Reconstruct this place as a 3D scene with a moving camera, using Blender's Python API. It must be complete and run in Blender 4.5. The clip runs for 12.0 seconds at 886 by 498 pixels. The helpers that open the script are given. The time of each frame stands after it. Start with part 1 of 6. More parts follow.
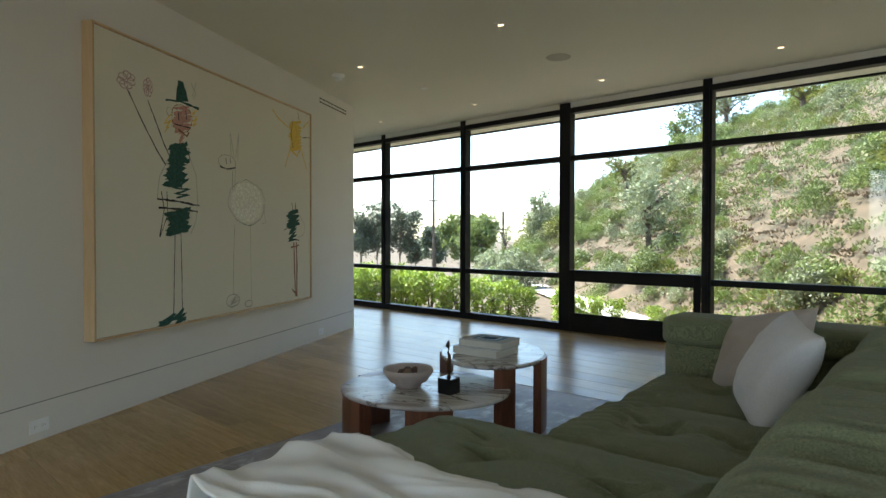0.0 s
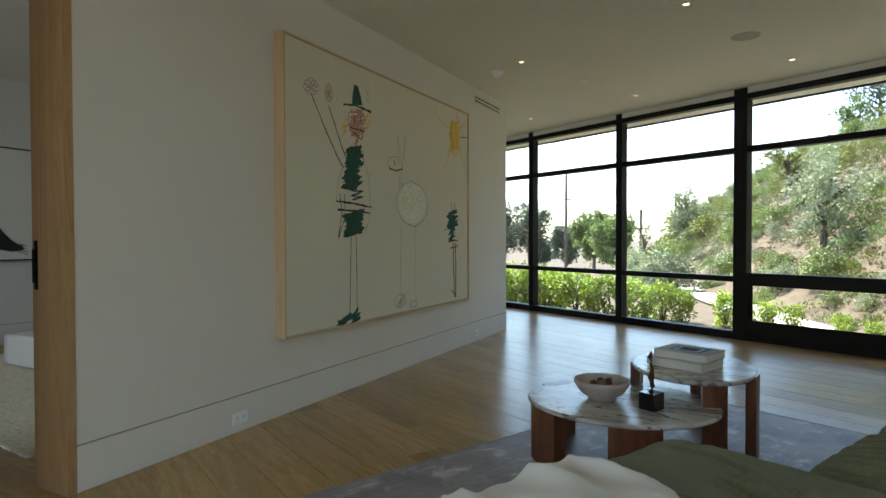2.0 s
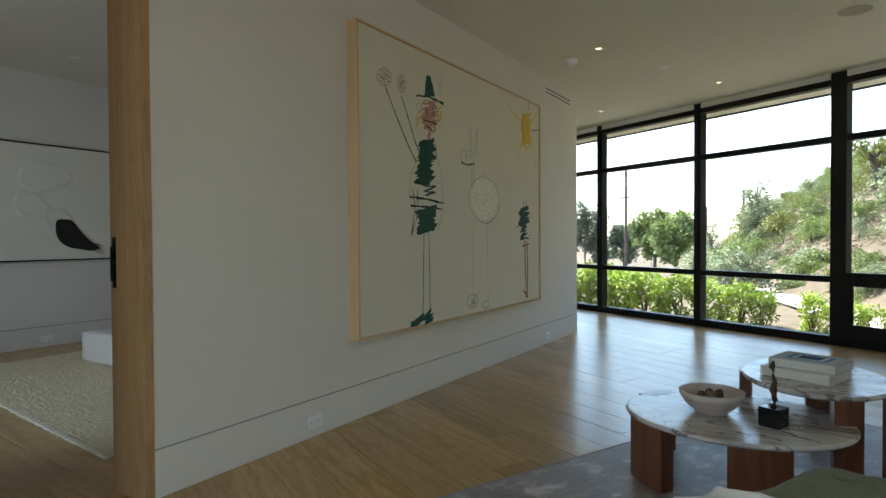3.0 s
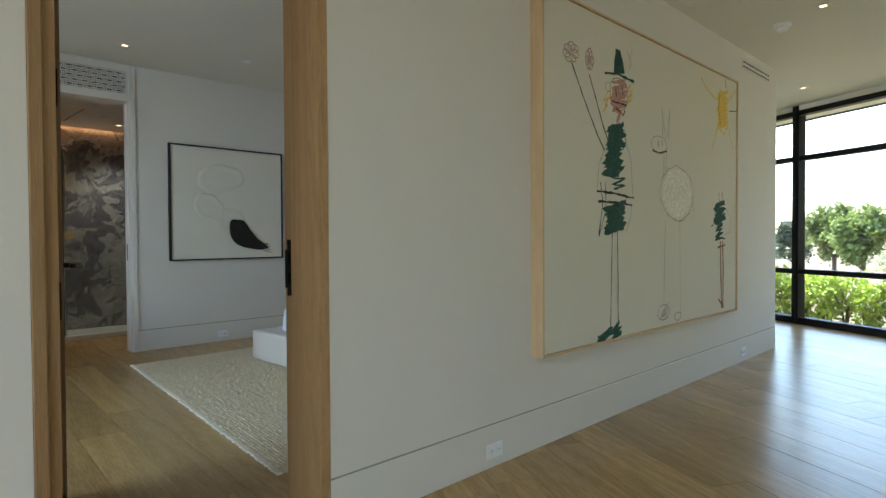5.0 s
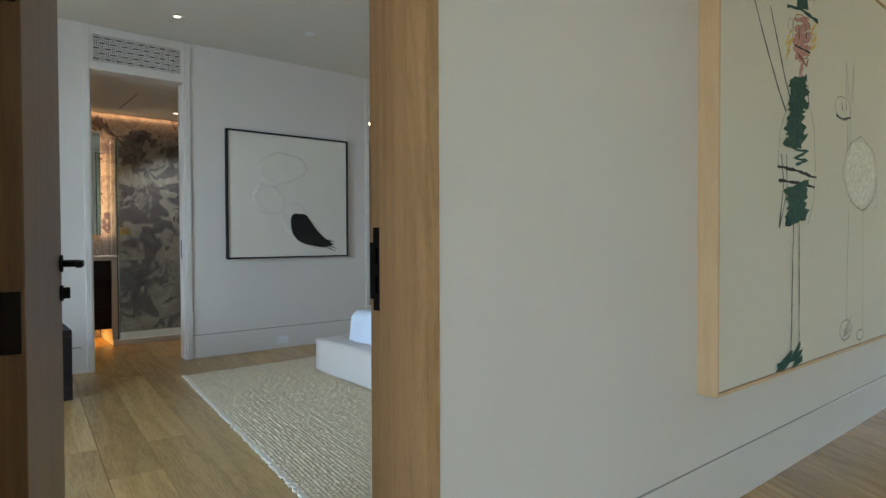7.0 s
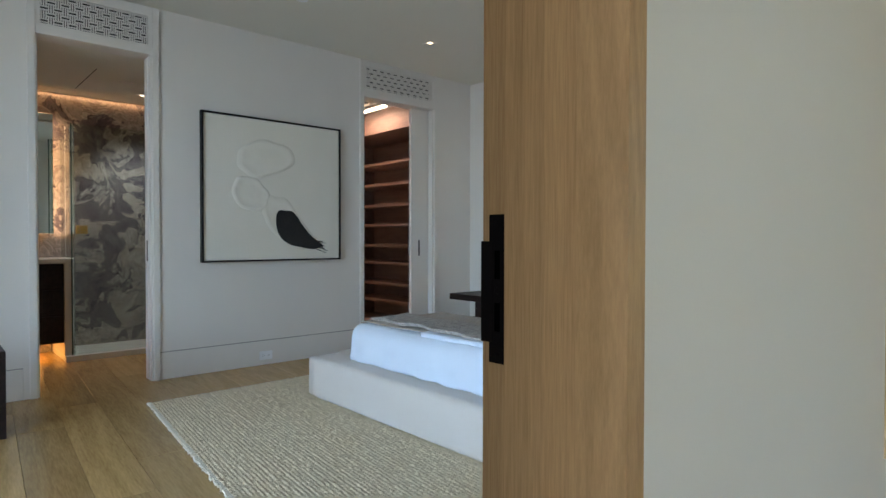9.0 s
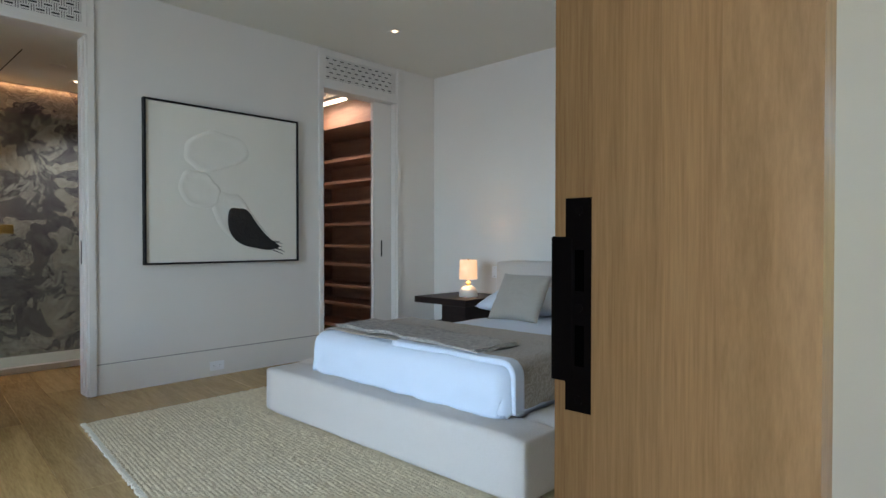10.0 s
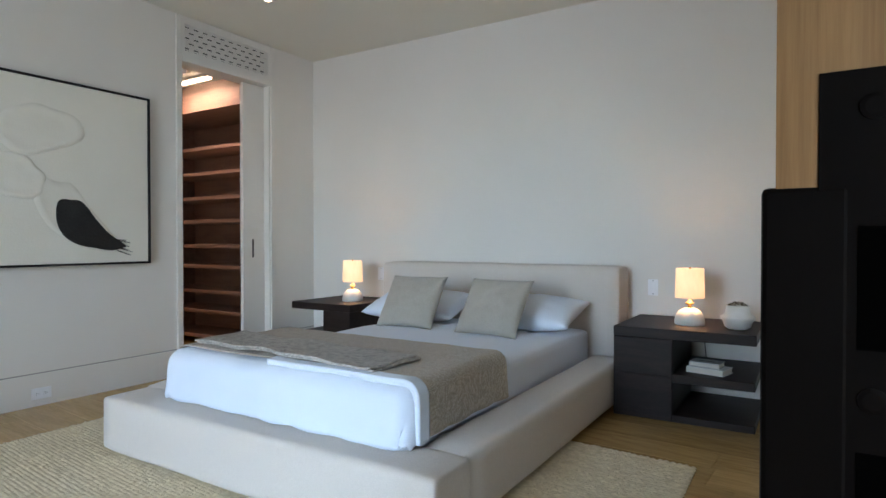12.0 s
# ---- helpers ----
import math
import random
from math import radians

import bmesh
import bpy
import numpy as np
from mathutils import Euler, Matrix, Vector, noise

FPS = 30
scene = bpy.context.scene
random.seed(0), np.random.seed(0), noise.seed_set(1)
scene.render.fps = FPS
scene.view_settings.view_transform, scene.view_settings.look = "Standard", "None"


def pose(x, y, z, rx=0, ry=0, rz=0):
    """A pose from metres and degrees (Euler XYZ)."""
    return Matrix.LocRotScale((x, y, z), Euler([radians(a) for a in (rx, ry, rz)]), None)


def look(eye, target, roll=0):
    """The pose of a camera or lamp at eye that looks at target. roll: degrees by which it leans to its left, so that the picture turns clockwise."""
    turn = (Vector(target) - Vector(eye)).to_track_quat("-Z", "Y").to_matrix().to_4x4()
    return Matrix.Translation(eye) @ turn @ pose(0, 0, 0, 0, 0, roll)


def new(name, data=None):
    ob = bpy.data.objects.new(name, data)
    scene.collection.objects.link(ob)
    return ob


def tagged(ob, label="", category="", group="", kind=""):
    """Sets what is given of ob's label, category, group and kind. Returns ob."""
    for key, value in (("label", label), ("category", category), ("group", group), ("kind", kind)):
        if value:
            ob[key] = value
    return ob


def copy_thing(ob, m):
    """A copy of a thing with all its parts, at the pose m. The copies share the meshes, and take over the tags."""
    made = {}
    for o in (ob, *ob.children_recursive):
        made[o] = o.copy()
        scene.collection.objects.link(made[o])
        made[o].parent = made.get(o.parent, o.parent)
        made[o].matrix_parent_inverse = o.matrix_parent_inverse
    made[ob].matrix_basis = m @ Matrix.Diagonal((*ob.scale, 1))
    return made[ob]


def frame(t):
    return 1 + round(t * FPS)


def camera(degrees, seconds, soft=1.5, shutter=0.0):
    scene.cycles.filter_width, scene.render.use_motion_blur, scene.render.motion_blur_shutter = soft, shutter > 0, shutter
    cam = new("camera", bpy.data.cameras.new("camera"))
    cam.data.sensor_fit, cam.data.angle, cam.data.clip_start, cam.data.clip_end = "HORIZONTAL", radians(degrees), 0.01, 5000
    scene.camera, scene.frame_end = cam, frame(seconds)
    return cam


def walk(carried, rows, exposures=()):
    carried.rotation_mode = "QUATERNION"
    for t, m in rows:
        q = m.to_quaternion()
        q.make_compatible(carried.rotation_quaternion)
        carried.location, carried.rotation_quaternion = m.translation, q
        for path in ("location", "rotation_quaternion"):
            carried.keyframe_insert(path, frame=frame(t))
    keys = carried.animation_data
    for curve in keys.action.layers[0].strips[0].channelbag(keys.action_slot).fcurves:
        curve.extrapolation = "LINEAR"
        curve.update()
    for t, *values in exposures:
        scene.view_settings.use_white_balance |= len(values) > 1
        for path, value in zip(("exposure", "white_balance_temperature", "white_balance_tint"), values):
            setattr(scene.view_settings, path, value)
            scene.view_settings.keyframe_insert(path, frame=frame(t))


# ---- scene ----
cam = camera(73.6, 12.0)
PATH = [
    (0, (0.189, -0.11, 1.108), (-0.322, 1.823, 1.073), 0.1),
    (0.5, (0.113, -0.103, 1.105), (-0.497, 1.801, 1.07), -0.1),
    (1, (0.013, -0.091, 1.097), (-0.697, 1.778, 1.065), -0.1),
    (1.5, (-0.08, -0.084, 1.105), (-0.893, 1.743, 1.071), -0.1),
    (2, (-0.18, -0.061, 1.112), (-1.086, 1.721, 1.077), -0.1),
    (2.5, (-0.295, -0.012, 1.105), (-1.283, 1.727, 1.07), -0.2),
    (3, (-0.426, 0.053, 1.094), (-1.488, 1.748, 1.059), -0.3),
    (5, (-0.913, 0.264, 1.114), (-2.335, 1.669, 1.074), -0.3),
    (5.5, (-1.109, 0.355, 1.108), (-2.591, 1.697, 1.068), -0.2),
    (6, (-1.309, 0.454, 1.084), (-2.83, 1.752, 1.049), -0.2),
    (6.5, (-1.485, 0.545, 1.089), (-3.027, 1.819, 1.049), -0.2),
    (7, (-1.666, 0.614, 1.081), (-3.215, 1.879, 1.041), -0.2),
    (9, (-2.389, 0.826, 1.07), (-3.88, 2.159, 1.038), 0.1),
    (9.5, (-2.533, 0.882, 1.07), (-3.982, 2.26, 1.039), 0.1),
    (10, (-2.667, 0.932, 1.064), (-4.048, 2.378, 1.034), 0.0),
    (10.5, (-2.772, 0.976, 1.067), (-4.06, 2.505, 1.036), 0.0),
    (11, (-2.864, 1.041, 1.06), (-4.054, 2.649, 1.029), -0.0),
    (11.5, (-2.936, 1.119, 1.05), (-4.039, 2.787, 1.025), 0.1),
    (12, (-3.001, 1.219, 1.049), (-4.056, 2.917, 1.021), -0.0),
]
walk(cam, [(t, look(eye, target, roll)) for t, eye, target, roll in PATH],
     [(0, 2.17, 6400, 7), (3, 2.32, 6400, 7), (5, 2.82, 6300, 6), (7, 3.13, 6100, 8), (9, 3.2, 6000, 8.5), (9.5, 3.22, 6030, 9.5), (10, 3.26, 6080, 9.5), (11, 3.35, 6200, 10), (12, 3.58, 6280, 11)])

# ---- daylight ----
SUN = Vector((-0.51, 0.32, 1.0)).normalized()
world = bpy.data.worlds.new("sky")
scene.world = world
world.use_nodes = True
wn = world.node_tree.nodes
sky = wn.new("ShaderNodeTexSky")
sky.sky_type = "NISHITA"
sky.sun_disc = False
sky.sun_elevation = math.asin(SUN.z)
sky.sun_rotation = math.atan2(SUN.x, SUN.y)
sky.dust_density = 1.0
wn["Background"].inputs[1].default_value = 0.145
world.node_tree.links.new(sky.outputs[0], wn["Background"].inputs[0])
sun = bpy.data.lights.new("sun", "SUN")
sun.energy, sun.angle, sun.color = 4.3, radians(0.5), (1.0, 0.95, 0.87)
new("sun", sun).matrix_world = look(SUN * 50, (0, 0, 0))


def area(name, eye, target, w, h, watts, color):
    d = bpy.data.lights.new(name, "AREA")
    d.shape, d.size, d.size_y, d.energy, d.color = "RECTANGLE", w, h, watts, color
    o = new(name, d)
    o.matrix_world = look(eye, target)
    return o


def spot(name, p, watts, color=(1.0, 0.8, 0.58)):
    d = bpy.data.lights.new(name, "SPOT")
    d.energy, d.color, d.spot_size, d.spot_blend, d.shadow_soft_size = watts, color, radians(95), 0.7, 0.03
    o = new(name, d)
    o.matrix_world = look(p, (p[0], p[1] + 0.001, 0))
    return o


# sky light through the windows behind the walk
area("bedroom_window_light", (-4.3, -1.55, 1.5), (-4.6, 3.4, 0.2), 1.8, 2.3, 4.7, (0.64, 0.81, 1.0)).data.spread = radians(120)
area("living_window_light", (1.6, -4.0, 1.45), (0.0, 3.0, 1.2), 4.0, 2.4, 4.5, (0.90, 0.97, 1.0))
area("living_west_window_light", (-2.74, -2.95, 1.4), (2.5, -0.6, 0.9), 1.9, 2.3, 8.5, (0.86, 0.95, 1.0))


# ---- helpers ----
def link_mesh(name, bm, material, parent=None, smooth=False):
    me = bpy.data.meshes.new(name)
    bm.normal_update()
    bm.to_mesh(me)
    bm.free()
    if material:
        me.materials.append(material)
    if smooth:
        me.shade_smooth()
    ob = new(name, me)
    if parent:
        ob.parent = parent
    return ob


def part(name, bm, material, parent, label="", smooth=False):
    return tagged(link_mesh(name, bm, material, parent, smooth), label)


def thing(name, label, category, group="", at=(0, 0, 0), rz=0.0):
    e = new(name)
    e.empty_display_size = 0.1
    e.matrix_world = pose(*at, 0, 0, rz)
    return tagged(e, label, category, group)


def structure(name, bm, material, label="", smooth=False):
    return tagged(link_mesh(name, bm, material, None, smooth), label, kind="structure")


def box(x0, x1, y0, y1, z0, z1, bevel=0.0, seg=2, bm=None):
    b = bmesh.new()
    bmesh.ops.create_cube(b, size=1, matrix=Matrix.LocRotScale(((x0 + x1) / 2, (y0 + y1) / 2, (z0 + z1) / 2), None, (abs(x1 - x0), abs(y1 - y0), abs(z1 - z0))))
    if bevel:
        bmesh.ops.bevel(b, geom=b.edges[:], offset=bevel, segments=seg, profile=0.5, affect="EDGES")
    if bm is None:
        return b
    me = bpy.data.meshes.new("tmp")
    b.to_mesh(me)
    b.free()
    bm.from_mesh(me)
    bpy.data.meshes.remove(me)
    return bm


def join(bms):
    out = bmesh.new()
    for b in bms:
        me = bpy.data.meshes.new("tmp")
        b.to_mesh(me)
        b.free()
        out.from_mesh(me)
        bpy.data.meshes.remove(me)
    return out


def moved(bm, m):
    bm.transform(m)
    return bm


def lathe(profile, seg=40, cap=True):
    """A turned body from (radius, height) pairs."""
    bm = bmesh.new()
    rings = []
    for r, z in profile:
        if r < 1e-5:
            rings.append([bm.verts.new((0, 0, z))])
        else:
            rings.append([bm.verts.new((r * math.cos(2 * math.pi * i / seg), r * math.sin(2 * math.pi * i / seg), z)) for i in range(seg)])
    for a, b in zip(rings, rings[1:]):
        for i in range(seg):
            j = (i + 1) % seg
            if len(a) == 1 and len(b) == 1:
                continue
            if len(a) == 1:
                bm.faces.new((a[0], b[j], b[i]))
            elif len(b) == 1:
                bm.faces.new((a[i], a[j], b[0]))
            else:
                bm.faces.new((a[i], a[j], b[j], b[i]))
    return bm


def prism(points, z0, z1):
    bm = bmesh.new()
    lo = [bm.verts.new((x, y, z0)) for x, y in points]
    hi = [bm.verts.new((x, y, z1)) for x, y in points]
    bm.faces.new(lo[::-1])
    bm.faces.new(hi)
    n = len(points)
    for i in range(n):
        bm.faces.new((lo[i], lo[(i + 1) % n], hi[(i + 1) % n], hi[i]))
    bmesh.ops.recalc_face_normals(bm, faces=bm.faces[:])
    return bm


def tube(points, radius, seg=8):
    """A round bar along points."""
    bm = bmesh.new()
    rings = []
    pts = [Vector(p) for p in points]
    for i, p in enumerate(pts):
        d = (pts[min(i + 1, len(pts) - 1)] - pts[max(i - 1, 0)]).normalized()
        q = d.to_track_quat("Z", "Y").to_matrix()
        r = radius[i] if isinstance(radius, (list, tuple)) else radius
        rings.append([bm.verts.new(p + q @ Vector((r * math.cos(2 * math.pi * k / seg), r * math.sin(2 * math.pi * k / seg), 0))) for k in range(seg)])
    for a, b in zip(rings, rings[1:]):
        for k in range(seg):
            bm.faces.new((a[k], a[(k + 1) % seg], b[(k + 1) % seg], b[k]))
    bm.faces.new(rings[0][::-1])
    bm.faces.new(rings[-1])
    return bm


def soft_box(sx, sy, sz, r, n=14, puff=0.0, wrinkle=0.0, seed=0.0, tuft=(), scale=4.0, folds=0.0, creases=()):
    """An upholstered block, its base at z = 0: rounded by r, its top swollen by puff, with folds and button dimples."""
    bm = bmesh.new()
    bmesh.ops.create_cube(bm, size=2)
    bmesh.ops.subdivide_edges(bm, edges=bm.edges[:], cuts=n, use_grid_fill=True)
    hx, hy, hz = sx / 2, sy / 2, sz / 2
    for v in bm.verts:
        p = Vector((v.co.x * hx, v.co.y * hy, v.co.z * hz))
        q = Vector((max(-hx + r, min(hx - r, p.x)), max(-hy + r, min(hy - r, p.y)), max(-hz + r, min(hz - r, p.z))))
        d = p - q
        if d.length > 1e-6:
            p = q + d.normalized() * r * min(1.0, d.length / r if d.length < r else 1.0)
        u, w = p.x / hx, p.y / hy
        swell = max(0.0, (1 - u ** 4) * (1 - w ** 4))
        if p.z > 0:
            p.z += puff * swell * (p.z / hz)
        for tx, ty, depth, rad in tuft:
            dd = math.hypot(p.x - tx, p.y - ty)
            if p.z > 0:
                p.z -= depth * math.exp(-(dd / rad) ** 2) * (p.z / hz)
        for ax, ay, bx_, by_, depth, wid in creases:
            if p.z > 0:
                q0, q1, q2 = Vector((ax, ay)), Vector((bx_, by_)), Vector((p.x, p.y))
                t_ = max(0.0, min(1.0, (q2 - q0).dot(q1 - q0) / (q1 - q0).length_squared))
                gap = (q2 - q0.lerp(q1, t_)).length
                p.z -= depth * math.exp(-(gap / wid) ** 2) - 0.35 * depth * math.exp(-((gap - 2.4 * wid) / (1.4 * wid)) ** 2)
        if wrinkle:
            k = Vector((p.x * scale + seed, p.y * scale, p.z * scale))
            p += d.normalized() * wrinkle * noise.noise(k) if d.length > 1e-6 else Vector((0, 0, wrinkle * noise.noise(k)))
        if folds and p.z > -hz * 0.5:
            edge = max(abs(p.x) / hx, abs(p.y) / hy) ** 3
            f1 = abs(noise.noise((p.x * 3 + seed, p.y * 20, 0.5))) + abs(noise.noise((p.x * 18, p.y * 4 + seed, 7.5))) * 0.6
            p.z -= folds * f1 * (0.35 + edge)
        v.co = p + Vector((0, 0, hz))
    return bm


def cushion(w, h, t, n=30, seed=0.0, pinch=0.065, wrinkle=0.009):
    """A square cushion standing in the xz plane, its lower edge at z = 0."""
    bm = bmesh.new()
    grid = {}
    for side in (-1, 1):
        for i in range(n + 1):
            for j in range(n + 1):
                u, v = 2 * i / n - 1, 2 * j / n - 1
                edge = i in (0, n) or j in (0, n)
                if edge and side == 1:
                    grid[side, i, j] = grid[-1, i, j]
                    continue
                bulge = max(0.0, (1 - u * u) * (1 - v * v)) ** 0.42
                x = u * w / 2 * (1 - pinch * (1 - v * v) * abs(u))
                z = v * h / 2 * (1 - pinch * (1 - u * u) * abs(v))
                y = side * t / 2 * bulge
                y += wrinkle * (noise.noise((u * 3 + seed, v * 3, side)) + 0.6 * noise.noise((u * 7 + seed, v * 4 + u * 3, side + 4))) * bulge
                grid[side, i, j] = bm.verts.new((x, y, z + h / 2))
    for side in (-1, 1):
        for i in range(n):
            for j in range(n):
                f = [grid[side, i, j], grid[side, i + 1, j], grid[side, i + 1, j + 1], grid[side, i, j + 1]]
                bm.faces.new(f if side == -1 else f[::-1])
    return bm


# ---- materials ----
def mat(name, color, rough=0.6, color2=None, scale=6.0, amount=0.5, bump=0.1, bump_scale=80.0, metal=0.0, stretch=(1, 1, 1), vary=0.0, emit=0.0, emit_color=None, sheen=0.0, coat=0.0, detail=6.0, spec=0.5):
    m = bpy.data.materials.new(name)
    m.use_nodes = True
    nt = m.node_tree
    n, l = nt.nodes, nt.links
    b = n["Principled BSDF"]
    tc = n.new("ShaderNodeTexCoord")
    mp = n.new("ShaderNodeMapping")
    mp.inputs["Scale"].default_value = stretch
    l.new(tc.outputs["Object"], mp.inputs[0])
    big = n.new("ShaderNodeTexNoise")
    big.inputs["Scale"].default_value, big.inputs["Detail"].default_value = scale, detail
    l.new(mp.outputs[0], big.inputs["Vector"])
    mix = n.new("ShaderNodeMix")
    mix.data_type = "RGBA"
    mix.inputs[6].default_value = (*color, 1)
    c2 = color2 or tuple(c * 0.82 for c in color)
    mix.inputs[7].default_value = (*c2, 1)
    ramp = n.new("ShaderNodeMapRange")
    ramp.inputs[1].default_value, ramp.inputs[2].default_value = 0.35, 0.68
    ramp.inputs[4].default_value = amount
    l.new(big.outputs["Fac"], ramp.inputs[0])
    l.new(ramp.outputs[0], mix.inputs[0])
    out = mix.outputs[2]
    if vary:
        info = n.new("ShaderNodeObjectInfo")
        mr = n.new("ShaderNodeMapRange")
        mr.inputs[3].default_value, mr.inputs[4].default_value = 1 - vary, 1 + vary
        l.new(info.outputs["Random"], mr.inputs[0])
        hs = n.new("ShaderNodeHueSaturation")
        l.new(out, hs.inputs["Color"])
        l.new(mr.outputs[0], hs.inputs["Value"])
        out = hs.outputs[0]
    l.new(out, b.inputs["Base Color"])
    fine = n.new("ShaderNodeTexNoise")
    fine.inputs["Scale"].default_value, fine.inputs["Detail"].default_value = bump_scale, 4
    l.new(mp.outputs[0], fine.inputs["Vector"])
    if bump:
        bp = n.new("ShaderNodeBump")
        bp.inputs["Strength"].default_value, bp.inputs["Distance"].default_value = bump, 0.01
        l.new(fine.outputs["Fac"], bp.inputs["Height"])
        l.new(bp.outputs[0], b.inputs["Normal"])
    rr = n.new("ShaderNodeMapRange")
    rr.inputs[3].default_value, rr.inputs[4].default_value = max(0, rough - 0.06), min(1, rough + 0.06)
    l.new(fine.outputs["Fac"], rr.inputs[0])
    l.new(rr.outputs[0], b.inputs["Roughness"])
    b.inputs["Metallic"].default_value = metal
    b.inputs["Specular IOR Level"].default_value = spec
    b.inputs["Sheen Weight"].default_value = sheen
    b.inputs["Coat Weight"].default_value = coat
    if emit:
        b.inputs["Emission Color"].default_value = (*(emit_color or color), 1)
        b.inputs["Emission Strength"].default_value = emit
    return m


def wood(name, c1, c2, rough, stretch, vary=0.0, rings=2.2, bump=0.06, island=False, bands=4.0, figure=0.10):
    """Long grain: a stretched noise bends a faint ringed figure, with fine pores and slow drifts of tone."""
    m = bpy.data.materials.new(name)
    m.use_nodes = True
    nt = m.node_tree
    n, l = nt.nodes, nt.links
    b = n["Principled BSDF"]
    tc = n.new("ShaderNodeTexCoord")
    mp = n.new("ShaderNodeMapping")
    mp.inputs["Scale"].default_value = stretch
    l.new(tc.outputs["Object"], mp.inputs[0])
    info = n.new("ShaderNodeNewGeometry" if island else "ShaderNodeObjectInfo")
    rnd = info.outputs["Random Per Island" if island else "Random"]
    shift = n.new("ShaderNodeVectorMath")
    shift.operation = "MULTIPLY_ADD"
    l.new(rnd, shift.inputs[0])
    shift.inputs[1].default_value = (37.0, 19.0, 11.0)
    l.new(mp.outputs[0], shift.inputs[2])
    vec = shift.outputs[0]
    n1 = n.new("ShaderNodeTexNoise")
    n1.inputs["Scale"].default_value, n1.inputs["Detail"].default_value, n1.inputs["Distortion"].default_value = rings, 2.5, 0.35
    l.new(vec, n1.inputs["Vector"])
    band = n.new("ShaderNodeMath")
    band.operation = "MULTIPLY"
    band.inputs[1].default_value = 6.2832 * bands
    l.new(n1.outputs["Fac"], band.inputs[0])
    fr = n.new("ShaderNodeMath")
    fr.operation = "SINE"
    l.new(band.outputs[0], fr.inputs[0])
    pores = n.new("ShaderNodeTexNoise")
    pores.inputs["Scale"].default_value, pores.inputs["Detail"].default_value, pores.inputs["Roughness"].default_value = rings * 22, 4, 0.65
    l.new(vec, pores.inputs["Vector"])
    tone = n.new("ShaderNodeTexNoise")
    tone.inputs["Scale"].default_value, tone.inputs["Detail"].default_value = rings * 0.45, 2
    l.new(vec, tone.inputs["Vector"])
    sums = [n.new("ShaderNodeMath") for _ in range(3)]
    for k, (src, share) in enumerate(((fr.outputs[0], figure), (pores.outputs["Fac"], 0.75), (tone.outputs["Fac"], 0.35))):
        sums[k].operation = "MULTIPLY_ADD"
        l.new(src, sums[k].inputs[0])
        sums[k].inputs[1].default_value = share
        if k:
            l.new(sums[k - 1].outputs[0], sums[k].inputs[2])
        else:
            sums[k].inputs[2].default_value = 0.0
    add = sums[2]
    cr = n.new("ShaderNodeValToRGB")
    cr.color_ramp.elements[0].position, cr.color_ramp.elements[0].color = 0.36, (*c2, 1)
    cr.color_ramp.elements[1].position, cr.color_ramp.elements[1].color = 0.76, (*c1, 1)
    l.new(add.outputs[0], cr.inputs[0])
    out = cr.outputs[0]
    if vary:
        mr = n.new("ShaderNodeMapRange")
        mr.inputs[3].default_value, mr.inputs[4].default_value = 1 - vary, 1 + vary
        l.new(rnd, mr.inputs[0])
        hs = n.new("ShaderNodeHueSaturation")
        l.new(out, hs.inputs["Color"])
        l.new(mr.outputs[0], hs.inputs["Value"])
        out = hs.outputs[0]
    l.new(out, b.inputs["Base Color"])
    bp = n.new("ShaderNodeBump")
    bp.inputs["Strength"].default_value, bp.inputs["Distance"].default_value = bump, 0.004
    l.new(add.outputs[0], bp.inputs["Height"])
    l.new(bp.outputs[0], b.inputs["Normal"])
    b.inputs["Roughness"].default_value = rough
    return m


